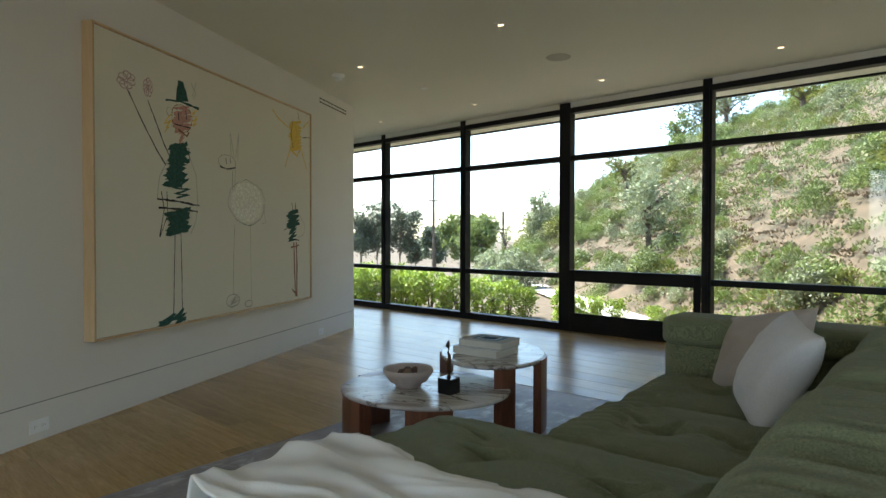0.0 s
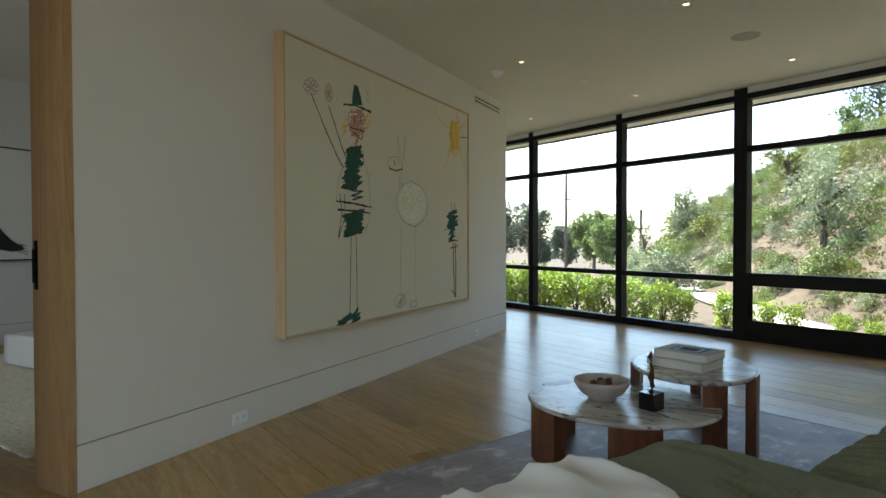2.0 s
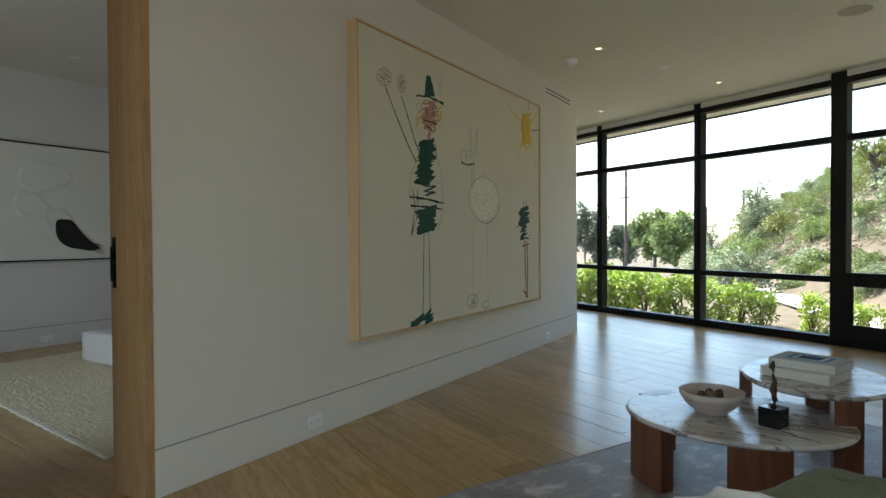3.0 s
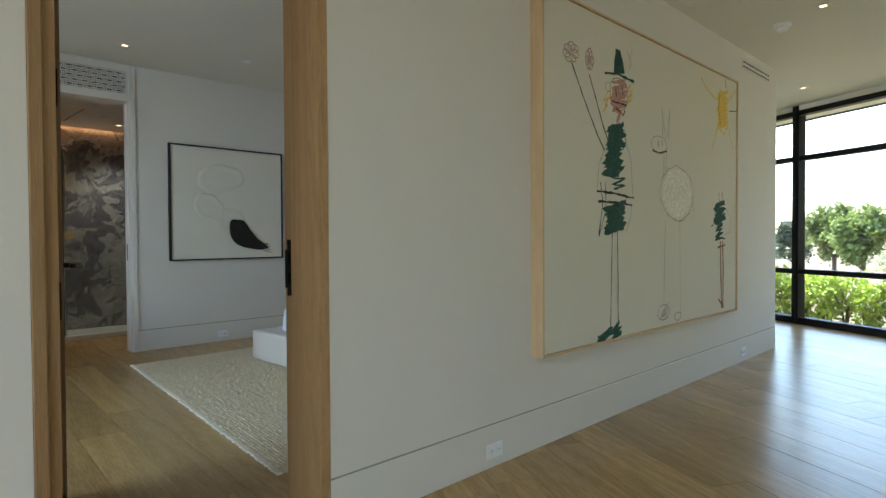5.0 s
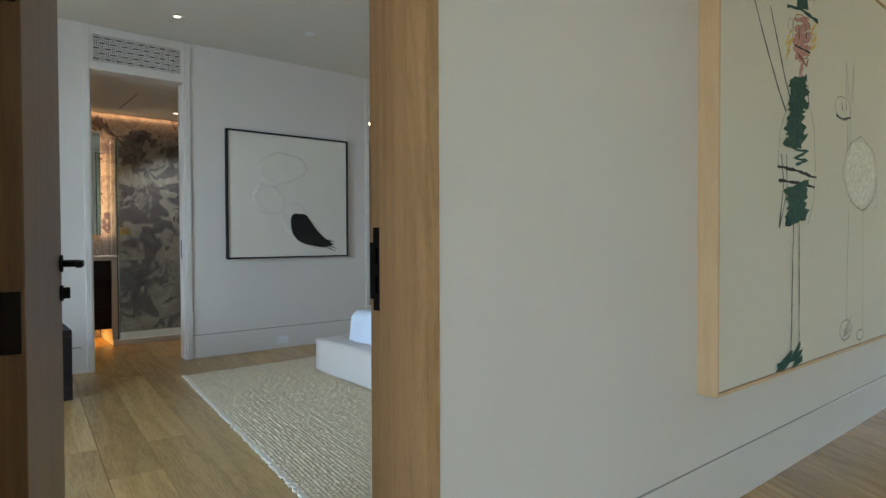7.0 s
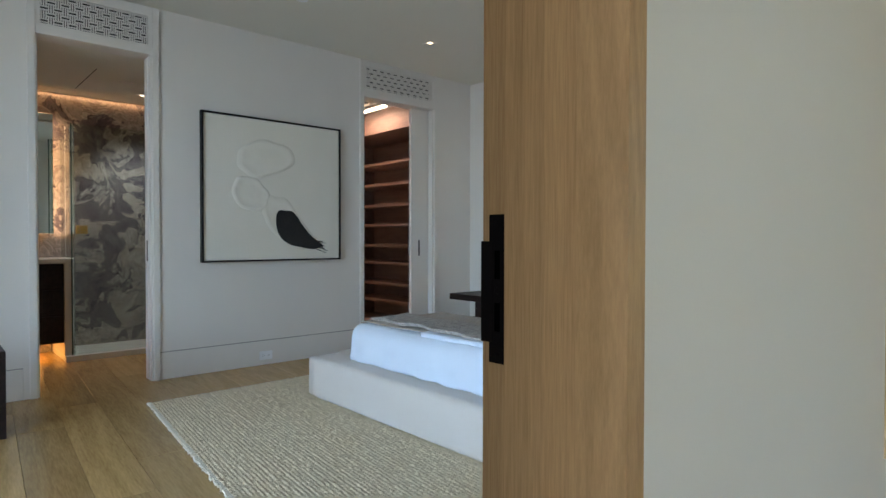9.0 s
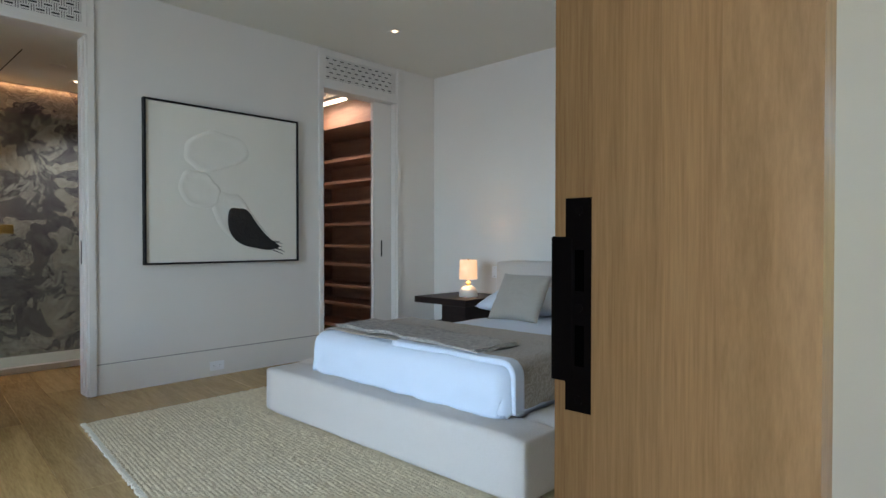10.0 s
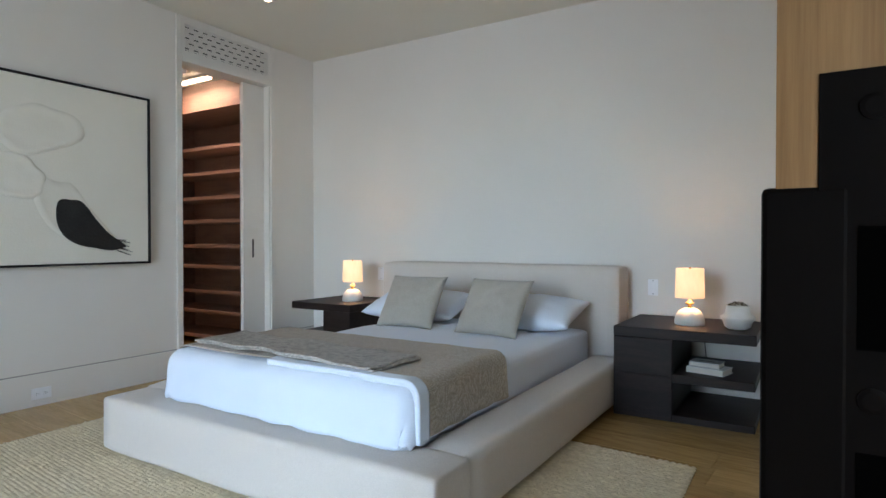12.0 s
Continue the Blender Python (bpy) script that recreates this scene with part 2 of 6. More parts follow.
def woven(name, c1, c2, rough, sx, sy, depth=0.003, axes=("X", "Y"), weight=0.5, blot=None, blot_scale=3.0):
    """Cloth or matting: two crossed thread waves give colour and relief."""
    m = bpy.data.materials.new(name)
    m.use_nodes = True
    nt = m.node_tree
    n, l = nt.nodes, nt.links
    b = n["Principled BSDF"]
    tc = n.new("ShaderNodeTexCoord")
    warp = n.new("ShaderNodeTexNoise")
    warp.inputs["Scale"].default_value = 9.0
    l.new(tc.outputs["Object"], warp.inputs["Vector"])
    va = n.new("ShaderNodeVectorMath")
    va.operation = "MULTIPLY_ADD"
    l.new(warp.outputs["Color"], va.inputs[0])
    va.inputs[1].default_value = (0.02, 0.02, 0.02)
    l.new(tc.outputs["Object"], va.inputs[2])
    waves = []
    for ax, s in zip(axes, (sx, sy)):
        w = n.new("ShaderNodeTexWave")
        w.bands_direction = ax
        w.inputs["Scale"].default_value, w.inputs["Distortion"].default_value, w.inputs["Detail"].default_value = s, 0.5, 1
        l.new(va.outputs[0], w.inputs["Vector"])
        waves.append(w)
    mul = n.new("ShaderNodeMath")
    mul.operation = "MULTIPLY"
    l.new(waves[0].outputs["Fac"], mul.inputs[0])
    l.new(waves[1].outputs["Fac"], mul.inputs[1])
    ns = n.new("ShaderNodeTexNoise")
    ns.inputs["Scale"].default_value, ns.inputs["Detail"].default_value = sx * 0.9, 4
    l.new(tc.outputs["Object"], ns.inputs["Vector"])
    f = n.new("ShaderNodeMath")
    f.operation = "MULTIPLY_ADD"
    l.new(mul.outputs[0], f.inputs[0])
    f.inputs[1].default_value = weight
    l.new(ns.outputs["Fac"], f.inputs[2])
    cr = n.new("ShaderNodeValToRGB")
    cr.color_ramp.elements[0].position, cr.color_ramp.elements[0].color = 0.38, (*c2, 1)
    cr.color_ramp.elements[1].position, cr.color_ramp.elements[1].color = 0.85, (*c1, 1)
    l.new(f.outputs[0], cr.inputs[0])
    out = cr.outputs[0]
    if blot:
        bn = n.new("ShaderNodeTexNoise")
        bn.inputs["Scale"].default_value, bn.inputs["Detail"].default_value, bn.inputs["Roughness"].default_value = blot_scale, 9, 0.7
        l.new(tc.outputs["Object"], bn.inputs["Vector"])
        br = n.new("ShaderNodeMapRange")
        br.inputs[1].default_value, br.inputs[2].default_value = 0.5, 0.68
        l.new(bn.outputs["Fac"], br.inputs[0])
        mx = n.new("ShaderNodeMix")
        mx.data_type = "RGBA"
        l.new(br.outputs[0], mx.inputs[0])
        l.new(out, mx.inputs[6])
        mx.inputs[7].default_value = (*blot, 1)
        out = mx.outputs[2]
    l.new(out, b.inputs["Base Color"])
    bp = n.new("ShaderNodeBump")
    bp.inputs["Strength"].default_value, bp.inputs["Distance"].default_value = 0.8, depth
    l.new(f.outputs[0], bp.inputs["Height"])
    l.new(bp.outputs[0], b.inputs["Normal"])
    b.inputs["Roughness"].default_value = rough
    b.inputs["Specular IOR Level"].default_value = 0.2
    b.inputs["Sheen Weight"].default_value = 0.15
    return m


def marble(name, ground, veins, scale, sharp=0.06, rough=0.15, cloud=None, stretch=(1, 1, 1)):
    """Polished stone: warped noise cut into veins, over drifting clouds."""
    m = bpy.data.materials.new(name)
    m.use_nodes = True
    nt = m.node_tree
    n, l = nt.nodes, nt.links
    b = n["Principled BSDF"]
    tc = n.new("ShaderNodeTexCoord")
    mp = n.new("ShaderNodeMapping")
    mp.inputs["Scale"].default_value, mp.inputs["Rotation"].default_value = stretch, (0, 0, 0.5)
    l.new(tc.outputs["Object"], mp.inputs["Vector"])
    n1 = n.new("ShaderNodeTexNoise")
    n1.inputs["Scale"].default_value, n1.inputs["Detail"].default_value, n1.inputs["Distortion"].default_value = scale, 7, 1.8
    l.new(mp.outputs[0], n1.inputs["Vector"])
    d = n.new("ShaderNodeMath")
    d.operation = "SUBTRACT"
    d.inputs[1].default_value = 0.5
    l.new(n1.outputs["Fac"], d.inputs[0])
    a = n.new("ShaderNodeMath")
    a.operation = "ABSOLUTE"
    l.new(d.outputs[0], a.inputs[0])
    vr = n.new("ShaderNodeMapRange")
    vr.inputs[1].default_value, vr.inputs[2].default_value, vr.inputs[3].default_value, vr.inputs[4].default_value = 0.0, sharp, 1, 0
    l.new(a.outputs[0], vr.inputs[0])
    n2 = n.new("ShaderNodeTexNoise")
    n2.inputs["Scale"].default_value, n2.inputs["Detail"].default_value, n2.inputs["Distortion"].default_value = scale * 0.8, 4, 0.8
    l.new(mp.outputs[0], n2.inputs["Vector"])
    cr = n.new("ShaderNodeValToRGB")
    e = cr.color_ramp.elements
    e[0].position, e[0].color = 0.42, (*(cloud or veins), 1)
    e[1].position, e[1].color = 0.6, (*ground, 1)
    l.new(n2.outputs["Fac"], cr.inputs[0])
    mx = n.new("ShaderNodeMix")
    mx.data_type = "RGBA"
    l.new(vr.outputs[0], mx.inputs[0])
    l.new(cr.outputs[0], mx.inputs[6])
    mx.inputs[7].default_value = (*veins, 1)
    l.new(mx.outputs[2], b.inputs["Base Color"])
    b.inputs["Roughness"].default_value = rough
    return m


def viscose(name, deep, mid, pale):
    """Rug pile brushed this way and that: drifting dark patches with pale worn flecks."""
    m = bpy.data.materials.new(name)
    m.use_nodes = True
    n, l = m.node_tree.nodes, m.node_tree.links
    b = n["Principled BSDF"]
    tc = n.new("ShaderNodeTexCoord")

    def cloud(scale, detail, squash, lo, hi):
        mp = n.new("ShaderNodeMapping")
        mp.inputs["Scale"].default_value = (1, squash, 1)
        l.new(tc.outputs["Object"], mp.inputs["Vector"])
        t = n.new("ShaderNodeTexNoise")
        t.inputs["Scale"].default_value, t.inputs["Detail"].default_value, t.inputs["Roughness"].default_value, t.inputs["Distortion"].default_value = scale, detail, 0.62, 0.5
        l.new(mp.outputs[0], t.inputs["Vector"])
        r = n.new("ShaderNodeMapRange")
        r.inputs[1].default_value, r.inputs[2].default_value = lo, hi
        l.new(t.outputs["Fac"], r.inputs[0])
        return r.outputs[0]

    def blend(f, a, c):
        x = n.new("ShaderNodeMix")
        x.data_type = "RGBA"
        l.new(f, x.inputs[0])
        if isinstance(a, tuple):
            x.inputs[6].default_value = (*a, 1)
        else:
            l.new(a, x.inputs[6])
        x.inputs[7].default_value = (*c, 1)
        return x.outputs[2]

    base = blend(cloud(4.0, 5, 1.0, 0.36, 0.62), deep, mid)
    flecked = blend(cloud(8.5, 8, 0.7, 0.54, 0.70), base, pale)
    threads = cloud(70, 3, 0.12, 0.25, 0.75)
    hs = n.new("ShaderNodeHueSaturation")
    mr = n.new("ShaderNodeMapRange")
    mr.inputs[3].default_value, mr.inputs[4].default_value = 0.78, 1.22
    l.new(threads, mr.inputs[0])
    l.new(mr.outputs[0], hs.inputs["Value"])
    l.new(flecked, hs.inputs["Color"])
    l.new(hs.outputs[0], b.inputs["Base Color"])
    bp = n.new("ShaderNodeBump")
    bp.inputs["Strength"].default_value, bp.inputs["Distance"].default_value = 0.5, 0.0015
    l.new(threads, bp.inputs["Height"])
    l.new(bp.outputs[0], b.inputs["Normal"])
    b.inputs["Roughness"].default_value = 0.5
    b.inputs["Sheen Weight"].default_value = 0.2
    return m


def swirl_stone(name):
    """A slab of large folded patches, cream and dusky violet grey, each rimmed by thin pale and dark lines."""
    m = bpy.data.materials.new(name)
    m.use_nodes = True
    n, l = m.node_tree.nodes, m.node_tree.links
    b = n["Principled BSDF"]
    tc = n.new("ShaderNodeTexCoord")
    warp = n.new("ShaderNodeTexNoise")
    warp.inputs["Scale"].default_value, warp.inputs["Detail"].default_value, warp.inputs["Distortion"].default_value = 2.6, 4, 0.9
    l.new(tc.outputs["Object"], warp.inputs["Vector"])
    va = n.new("ShaderNodeVectorMath")
    va.operation = "MULTIPLY_ADD"
    l.new(warp.outputs["Color"], va.inputs[0])
    va.inputs[1].default_value = (0.75, 0.75, 0.75)
    l.new(tc.outputs["Object"], va.inputs[2])

    def cells(kind, scale):
        v = n.new("ShaderNodeTexVoronoi")
        v.feature = kind
        v.inputs["Scale"].default_value = scale
        l.new(va.outputs[0], v.inputs["Vector"])
        return v
    patch = cells("F1", 4.6)
    sep = n.new("ShaderNodeSeparateColor")
    l.new(patch.outputs["Color"], sep.inputs[0])
    cloud = n.new("ShaderNodeTexNoise")
    cloud.inputs["Scale"].default_value, cloud.inputs["Detail"].default_value, cloud.inputs["Distortion"].default_value, cloud.inputs["Roughness"].default_value = 3.2, 8, 1.4, 0.62
    l.new(va.outputs[0], cloud.inputs["Vector"])
    f = n.new("ShaderNodeMath")
    f.operation = "MULTIPLY_ADD"
    l.new(cloud.outputs["Fac"], f.inputs[0])
    f.inputs[1].default_value = 1.25
    few = n.new("ShaderNodeMath")
    few.operation = "MULTIPLY"
    few.inputs[1].default_value = 0.5
    l.new(sep.outputs[0], few.inputs[0])
    l.new(few.outputs[0], f.inputs[2])
    cr = n.new("ShaderNodeValToRGB")
    el = cr.color_ramp.elements
    el[0].position, el[0].color = 0.36, (0.07, 0.065, 0.085, 1)
    el[1].position, el[1].color = 0.95, (0.40, 0.37, 0.32, 1)
    for p, c in ((0.45, (0.115, 0.105, 0.125)), (0.475, (0.27, 0.25, 0.25)), (0.49, (0.10, 0.09, 0.11)), (0.55, (0.18, 0.165, 0.18)), (0.575, (0.06, 0.052, 0.065)), (0.60, (0.25, 0.23, 0.23)),
                 (0.645, (0.42, 0.40, 0.37)), (0.66, (0.20, 0.18, 0.18)), (0.71, (0.33, 0.305, 0.285)), (0.77, (0.45, 0.425, 0.385)), (0.79, (0.24, 0.215, 0.20)), (0.84, (0.37, 0.34, 0.305))):
        el.new(p).color = (*c, 1)
    half = n.new("ShaderNodeMath")
    half.operation = "MULTIPLY"
    half.inputs[1].default_value = 0.72
    l.new(f.outputs[0], half.inputs[0])
    l.new(half.outputs[0], cr.inputs[0])
    edge = cells("DISTANCE_TO_EDGE", 4.6)
    rim = n.new("ShaderNodeValToRGB")
    re_ = rim.color_ramp.elements
    re_[0].position, re_[0].color = 0.0, (0.55, 0.52, 0.48, 1)
    re_[1].position, re_[1].color = 0.06, (0.5, 0.5, 0.5, 1)
    for p, c in ((0.012, (0.78, 0.75, 0.70)), (0.022, (0.36, 0.34, 0.35)), (0.035, (0.56, 0.55, 0.53))):
        re_.new(p).color = (*c, 1)
    l.new(edge.outputs["Distance"], rim.inputs[0])
    mx = n.new("ShaderNodeMix")
    mx.data_type = "RGBA"
    mx.blend_type = "OVERLAY"
    mx.inputs[0].default_value = 0.8
    l.new(cr.outputs[0], mx.inputs[6])
    l.new(rim.outputs[0], mx.inputs[7])
    l.new(mx.outputs[2], b.inputs["Base Color"])
    b.inputs["Roughness"].default_value = 0.22
    return m


def glass_pane(name, tint=(0.97, 0.99, 0.98)):
    m = bpy.data.materials.new(name)
    m.use_nodes = True
    n, l = m.node_tree.nodes, m.node_tree.links
    n.remove(n["Principled BSDF"])
    lw = n.new("ShaderNodeLayerWeight")
    pw = n.new("ShaderNodeMath")
    pw.operation = "POWER"
    pw.inputs[1].default_value = 4.0
    l.new(lw.outputs["Facing"], pw.inputs[0])
    fr = n.new("ShaderNodeMath")
    fr.operation = "MULTIPLY_ADD"
    fr.inputs[1].default_value, fr.inputs[2].default_value = 0.9, 0.035
    l.new(pw.outputs[0], fr.inputs[0])
    tr = n.new("ShaderNodeBsdfTransparent")
    tr.inputs[0].default_value = (*tint, 1)
    gl = n.new("ShaderNodeBsdfGlossy")
    gl.inputs["Roughness"].default_value = 0.0
    mx = n.new("ShaderNodeMixShader")
    l.new(fr.outputs[0], mx.inputs[0])
    l.new(tr.outputs[0], mx.inputs[1])
    l.new(gl.outputs[0], mx.inputs[2])
    l.new(mx.outputs[0], n["Material Output"].inputs[0])
    return m


WALL = mat("wall_paint", (0.765, 0.745, 0.705), 0.75, (0.725, 0.705, 0.665), 1.3, 0.6, 0.05, 160)
CEIL = mat("ceiling_paint", (0.775, 0.77, 0.70), 0.85, (0.735, 0.73, 0.66), 1.0, 0.5, 0.04, 140)
TRIM = mat("trim_paint", (0.76, 0.74, 0.70), 0.5, (0.72, 0.70, 0.66), 2.0, 0.4, 0.02, 120)
BLACK = mat("black_metal", (0.008, 0.008, 0.009), 0.5, (0.013, 0.013, 0.014), 9, 0.6, 0.03, 200, spec=0.25)
OAK = wood("floor_oak", (0.53, 0.345, 0.132), (0.33, 0.203, 0.074), 0.27, (0.30, 3.0, 3.0), 0.17, 1.6, bands=7.0, figure=0.07)
JAMB = wood("door_oak", (0.47, 0.295, 0.145), (0.29, 0.168, 0.075), 0.45, (9.0, 9.0, 0.28), 0.13, 1.8, bands=2.0, figure=0.05)
FIGURED = wood("figured_oak", (0.50, 0.315, 0.155), (0.36, 0.218, 0.10), 0.45, (8.0, 8.0, 1.0), 0.03, 1.6, bands=6.0, figure=0.10)
FRAMEWOOD = wood("maple_frame", (0.68, 0.50, 0.30), (0.60, 0.42, 0.24), 0.5, (6, 6, 0.6), 0.04, 2.0)
CANVAS = woven("canvas", (0.78, 0.75, 0.64), (0.72, 0.69, 0.58), 0.8, 160, 160, 0.0006, ("Y", "Z"), 0.4)
GLASS = glass_pane("window_glass")
PLASTIC = mat("white_plastic", (0.87, 0.89, 0.92), 0.35, (0.82, 0.83, 0.84), 5, 0.4, 0.0)
DARKSLOT = mat("dark_slot", (0.02, 0.02, 0.02), 0.8, None, 8, 0.3, 0.0)

# ---- structure ----
WX, WB, FX, HB = -2.774, -3.008, -7.16, 5.50      # living face, bedroom face, far bedroom wall, headboard wall
CL, CB = 2.74, 2.80                                # ceilings
WIN = 27.5                                         # turn of the window wall
GV = 6.31                                          # its distance


def uv(u, v, z=0.0, a=WIN):
    c, s = math.cos(radians(a)), math.sin(radians(a))
    return Vector((u * c + v * s, -u * s + v * c, z))


def wall(name, x0, x1, y0, y1, z0, z1, label="smooth warm white painted plaster wall"):
    return structure(name, box(x0, x1, y0, y1, z0, z1), WALL, label)


wall("wall_painting", WB, WX, 1.505, 5.70, 0, 2.84)
wall("wall_painting_end", -6.2, WX, 5.70, 6.74, 0, 2.84)
wall("wall_beside_door", WB, WX, -1.9, 0.583, 0, 2.84)
wall("wall_living_west_sill", WB, WX, -4.0, -1.9, 0, 0.15)
wall("wall_living_west_head", WB, WX, -4.0, -1.9, 2.65, 2.84)
wall("wall_living_west_end", WB, WX, -4.4, -4.0, 0, 2.84)
wall("wall_over_door", WB, WX, 0.583, 1.505, 2.66, 2.84)
wall("wall_far_a", FX - 0.15, FX, -1.6, 1.44, 0, 2.84)
wall("wall_far_b", FX - 0.15, FX, 2.167, 4.06, 0, 2.84)
wall("wall_far_c", FX - 0.15, FX, 4.95, HB, 0, 2.84)
wall("wall_far_over_bath", FX - 0.15, FX, 1.44, 2.167, 2.74, 2.84)
wall("wall_far_over_closet", FX - 0.15, FX, 4.06, 4.95, 2.76, 2.84)
wall("wall_headboard", -9.6, WB, HB, 5.70, 0, 2.84)
wall("wall_bedroom_south_a", -9.6, -5.9, -1.8, -1.6, 0, 2.84)
wall("wall_bedroom_south_b", -3.6, WB, -1.8, -1.6, 0, 2.84)
wall("wall_bedroom_south_sill", -5.9, -3.6, -1.8, -1.6, 0, 0.15)
wall("wall_bedroom_south_head", -5.9, -3.6, -1.8, -1.6, 2.65, 2.84)
wall("wall_bath_west", -9.6, -9.4, -1.6, HB, 0, 2.84)
wall("wall_bath_closet", -9.4, FX - 0.15, 3.05, 3.2, 0, 2.84)
wall("wall_bath_south", -9.4, FX - 0.15, 0.2, 0.35, 0, 2.84)
wall("wall_living_south_a", WX, -0.6, -4.4, -4.2, 0, 2.84)
wall("wall_living_south_b", 3.8, 5.2, -4.4, -4.2, 0, 2.84)
wall("wall_living_south_sill", -0.6, 3.8, -4.4, -4.2, 0, 0.15)
wall("wall_living_south_head", -0.6, 3.8, -4.4, -4.2, 2.65, 2.84)
wall("wall_living_east", 5.0, 5.2, -4.2, 4.9, 0, 2.84)
wall("wall_passage_west", -6.2, -6.0, 6.74, 10.2, 0, 2.84)

e0, e1 = uv(-10.3, GV + 0.06), uv(2.55, GV + 0.06)
LIV = [(-6.2, 6.74), (WX, 6.74), (WX, -4.2), (5.0, -4.2), (5.0, e1.y), (e1.x, e1.y), (e0.x, e0.y), (-6.2, e0.y)]
structure("ceiling", prism(LIV, CL, CL + 0.08), CEIL, "plain off-white plaster ceiling")
structure("ceiling_bedroom", box(FX, WB, -1.6, HB, CB, CB + 0.06), CEIL, "plain off-white plaster ceiling")
structure("ceiling_door", box(WB, WX, -4.2, 5.7, 2.845, 2.9), CEIL)
structure("ceiling_bath", box(-9.4, FX - 0.15, 0.2, 3.05, 2.46, 2.55), CEIL, "plain white plaster ceiling with access slots")
structure("ceiling_closet", box(-9.4, FX - 0.15, 3.2, HB, 2.56, 2.66), CEIL)
structure("roof", prism([(-9.9, -2.2), (5.6, -4.9), (5.6, 5.2), (e1.x + 0.6, e1.y), (e0.x - 0.2, e0.y), (-9.9, 10.0)], 2.92, 3.05), mat("roof_membrane", (0.30, 0.29, 0.28), 0.9, (0.24, 0.23, 0.22), 2, 0.6, 0.1, 40), "flat grey roof membrane")
SUB = mat("subfloor", (0.11, 0.075, 0.045), 0.8, None, 4, 0.5, 0.02)
structure("floor", prism([(-9.6, -1.8), (5.2, -4.4), (5.2, e1.y), (e1.x, e1.y), (e0.x, e0.y), (-6.2, e0.y), (-6.2, 6.0), (-9.6, 5.7)], -0.2, -0.016), SUB, "wide-plank oak floor with a low satin sheen")

# skirting: a flush board with a shadow gap over it
def skirting(name, x0, x1, y0, y1):
    structure(name, join([box(x0, x1, y0, y1, 0, 0.205, 0.002, 1)]), TRIM, "tall flush white skirting board")


GROOVE = mat("shadow_gap", (0.34, 0.335, 0.32), 0.9, None, 8, 0.3, 0)
skirting("baseboard_painting_wall", WX, WX + 0.004, 1.503, 6.742)
structure("trim_gap_painting_wall", box(WX, WX + 0.0015, 1.503, 6.74, 0.205, 0.212), GROOVE)
skirting("baseboard_beside_door", WX, WX + 0.004, -1.9, 0.581)
skirting("baseboard_far_a", FX, FX + 0.004, -1.6, 1.36)
skirting("baseboard_far_b", FX, FX + 0.004, 2.213, 4.014)
skirting("baseboard_far_c", FX, FX + 0.004, 4.995, HB)
skirting("baseboard_end", -6.2, WX + 0.002, 6.74, 6.744)
for n_, a_, b_ in (("a", -1.6, 1.36), ("b", 2.213, 4.014), ("c", 4.995, HB)):
    structure("trim_gap_far_" + n_, box(FX, FX + 0.0015, a_, b_, 0.205, 0.212), GROOVE)
skirting("baseboard_headboard", FX + 0.005, WB, HB - 0.004, HB)

STRIKE = mat("blackened_steel", (0.004, 0.003, 0.0035), 0.55, (0.006, 0.005, 0.005), 30, 0.5, 0.0, 200, spec=0.08)
# near-black paint for the shade inside the latch pockets
POCKET_SHADE = mat("pocket_shade", (0.002, 0.002, 0.002), 0.9, None, 5, 0.2, 0, spec=0.0)
# doorway lining and the open door
ln = thing("doorway_lining", "pale oak door lining with a rebate and black strike", "door frame")
tagged(ln, kind="structure")
for a_, b_ in ((WB - 0.004, -2.968), (-2.968, -2.935), (-2.935, -2.898), (-2.898, -2.845), (-2.845, WX + 0.004)):
    part("jamb_board", box(a_, b_ - 0.0001, 1.464, 1.504, 0, 2.62), FIGURED if b_ > -2.8 else JAMB, ln)
part("hinge_jamb", box(WB + 0.03, WX + 0.004, 0.584, 0.618, 0, 2.62, 0.003, 2), JAMB, ln)
part("hinge_stop", box(-3.0, -2.79, 0.6185, 0.652, 0, 2.62, 0.002, 1), JAMB, ln)
part("head", box(WB - 0.004, WX + 0.004, 0.584, 1.504, 2.6205, 2.656, 0.003, 2), JAMB, ln)
st = part("strike_plate", box(-2.999, -2.969, 1.4632, 1.4638, 0.888, 1.107, 0.0002, 1), STRIKE, ln, "blackened metal strike plate")
part("strike_lip", join([box(-3.0165, -2.9895, 1.4628, 1.4760, 0.917, 1.068, 0.002, 2)]), STRIKE, st)
# no holes are cut: flat black sheets on the plate paint the pockets' dark
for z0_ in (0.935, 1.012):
    part("strike_pocket", box(-2.9875, -2.977, 1.4628, 1.46315, z0_, z0_ + 0.042), POCKET_SHADE, st)

for z0_ in (0.900, 0.995, 1.094):
    part("screw", moved(lathe([(0, 0), (0.0045, 0), (0.0045, 0.0006), (0.003, 0.0009), (0, 0.0009)], 14), pose(-2.983, 1.4630, z0_, 90)), STRIKE, st)
dr = thing("door", "open pale oak door with black lever and hinges", "door", at=(-3.012, 0.656, 0), rz=180 - 10.2)
DFACE = wood("door_face_oak", (0.24, 0.15, 0.082), (0.17, 0.10, 0.054), 0.4, (7, 7, 0.35), 0.03)
part("leaf", box(0, 0.86, -0.052, 0.0, 0.008, 2.615, 0.002, 1), DFACE, dr)
for z0_ in (0.22, 0.868, 1.513, 2.25):
    part("hinge", box(-0.0035, 0.0, -0.045, -0.008, z0_, z0_ + 0.115, 0.001, 1), BLACK, dr, "black butt hinge")
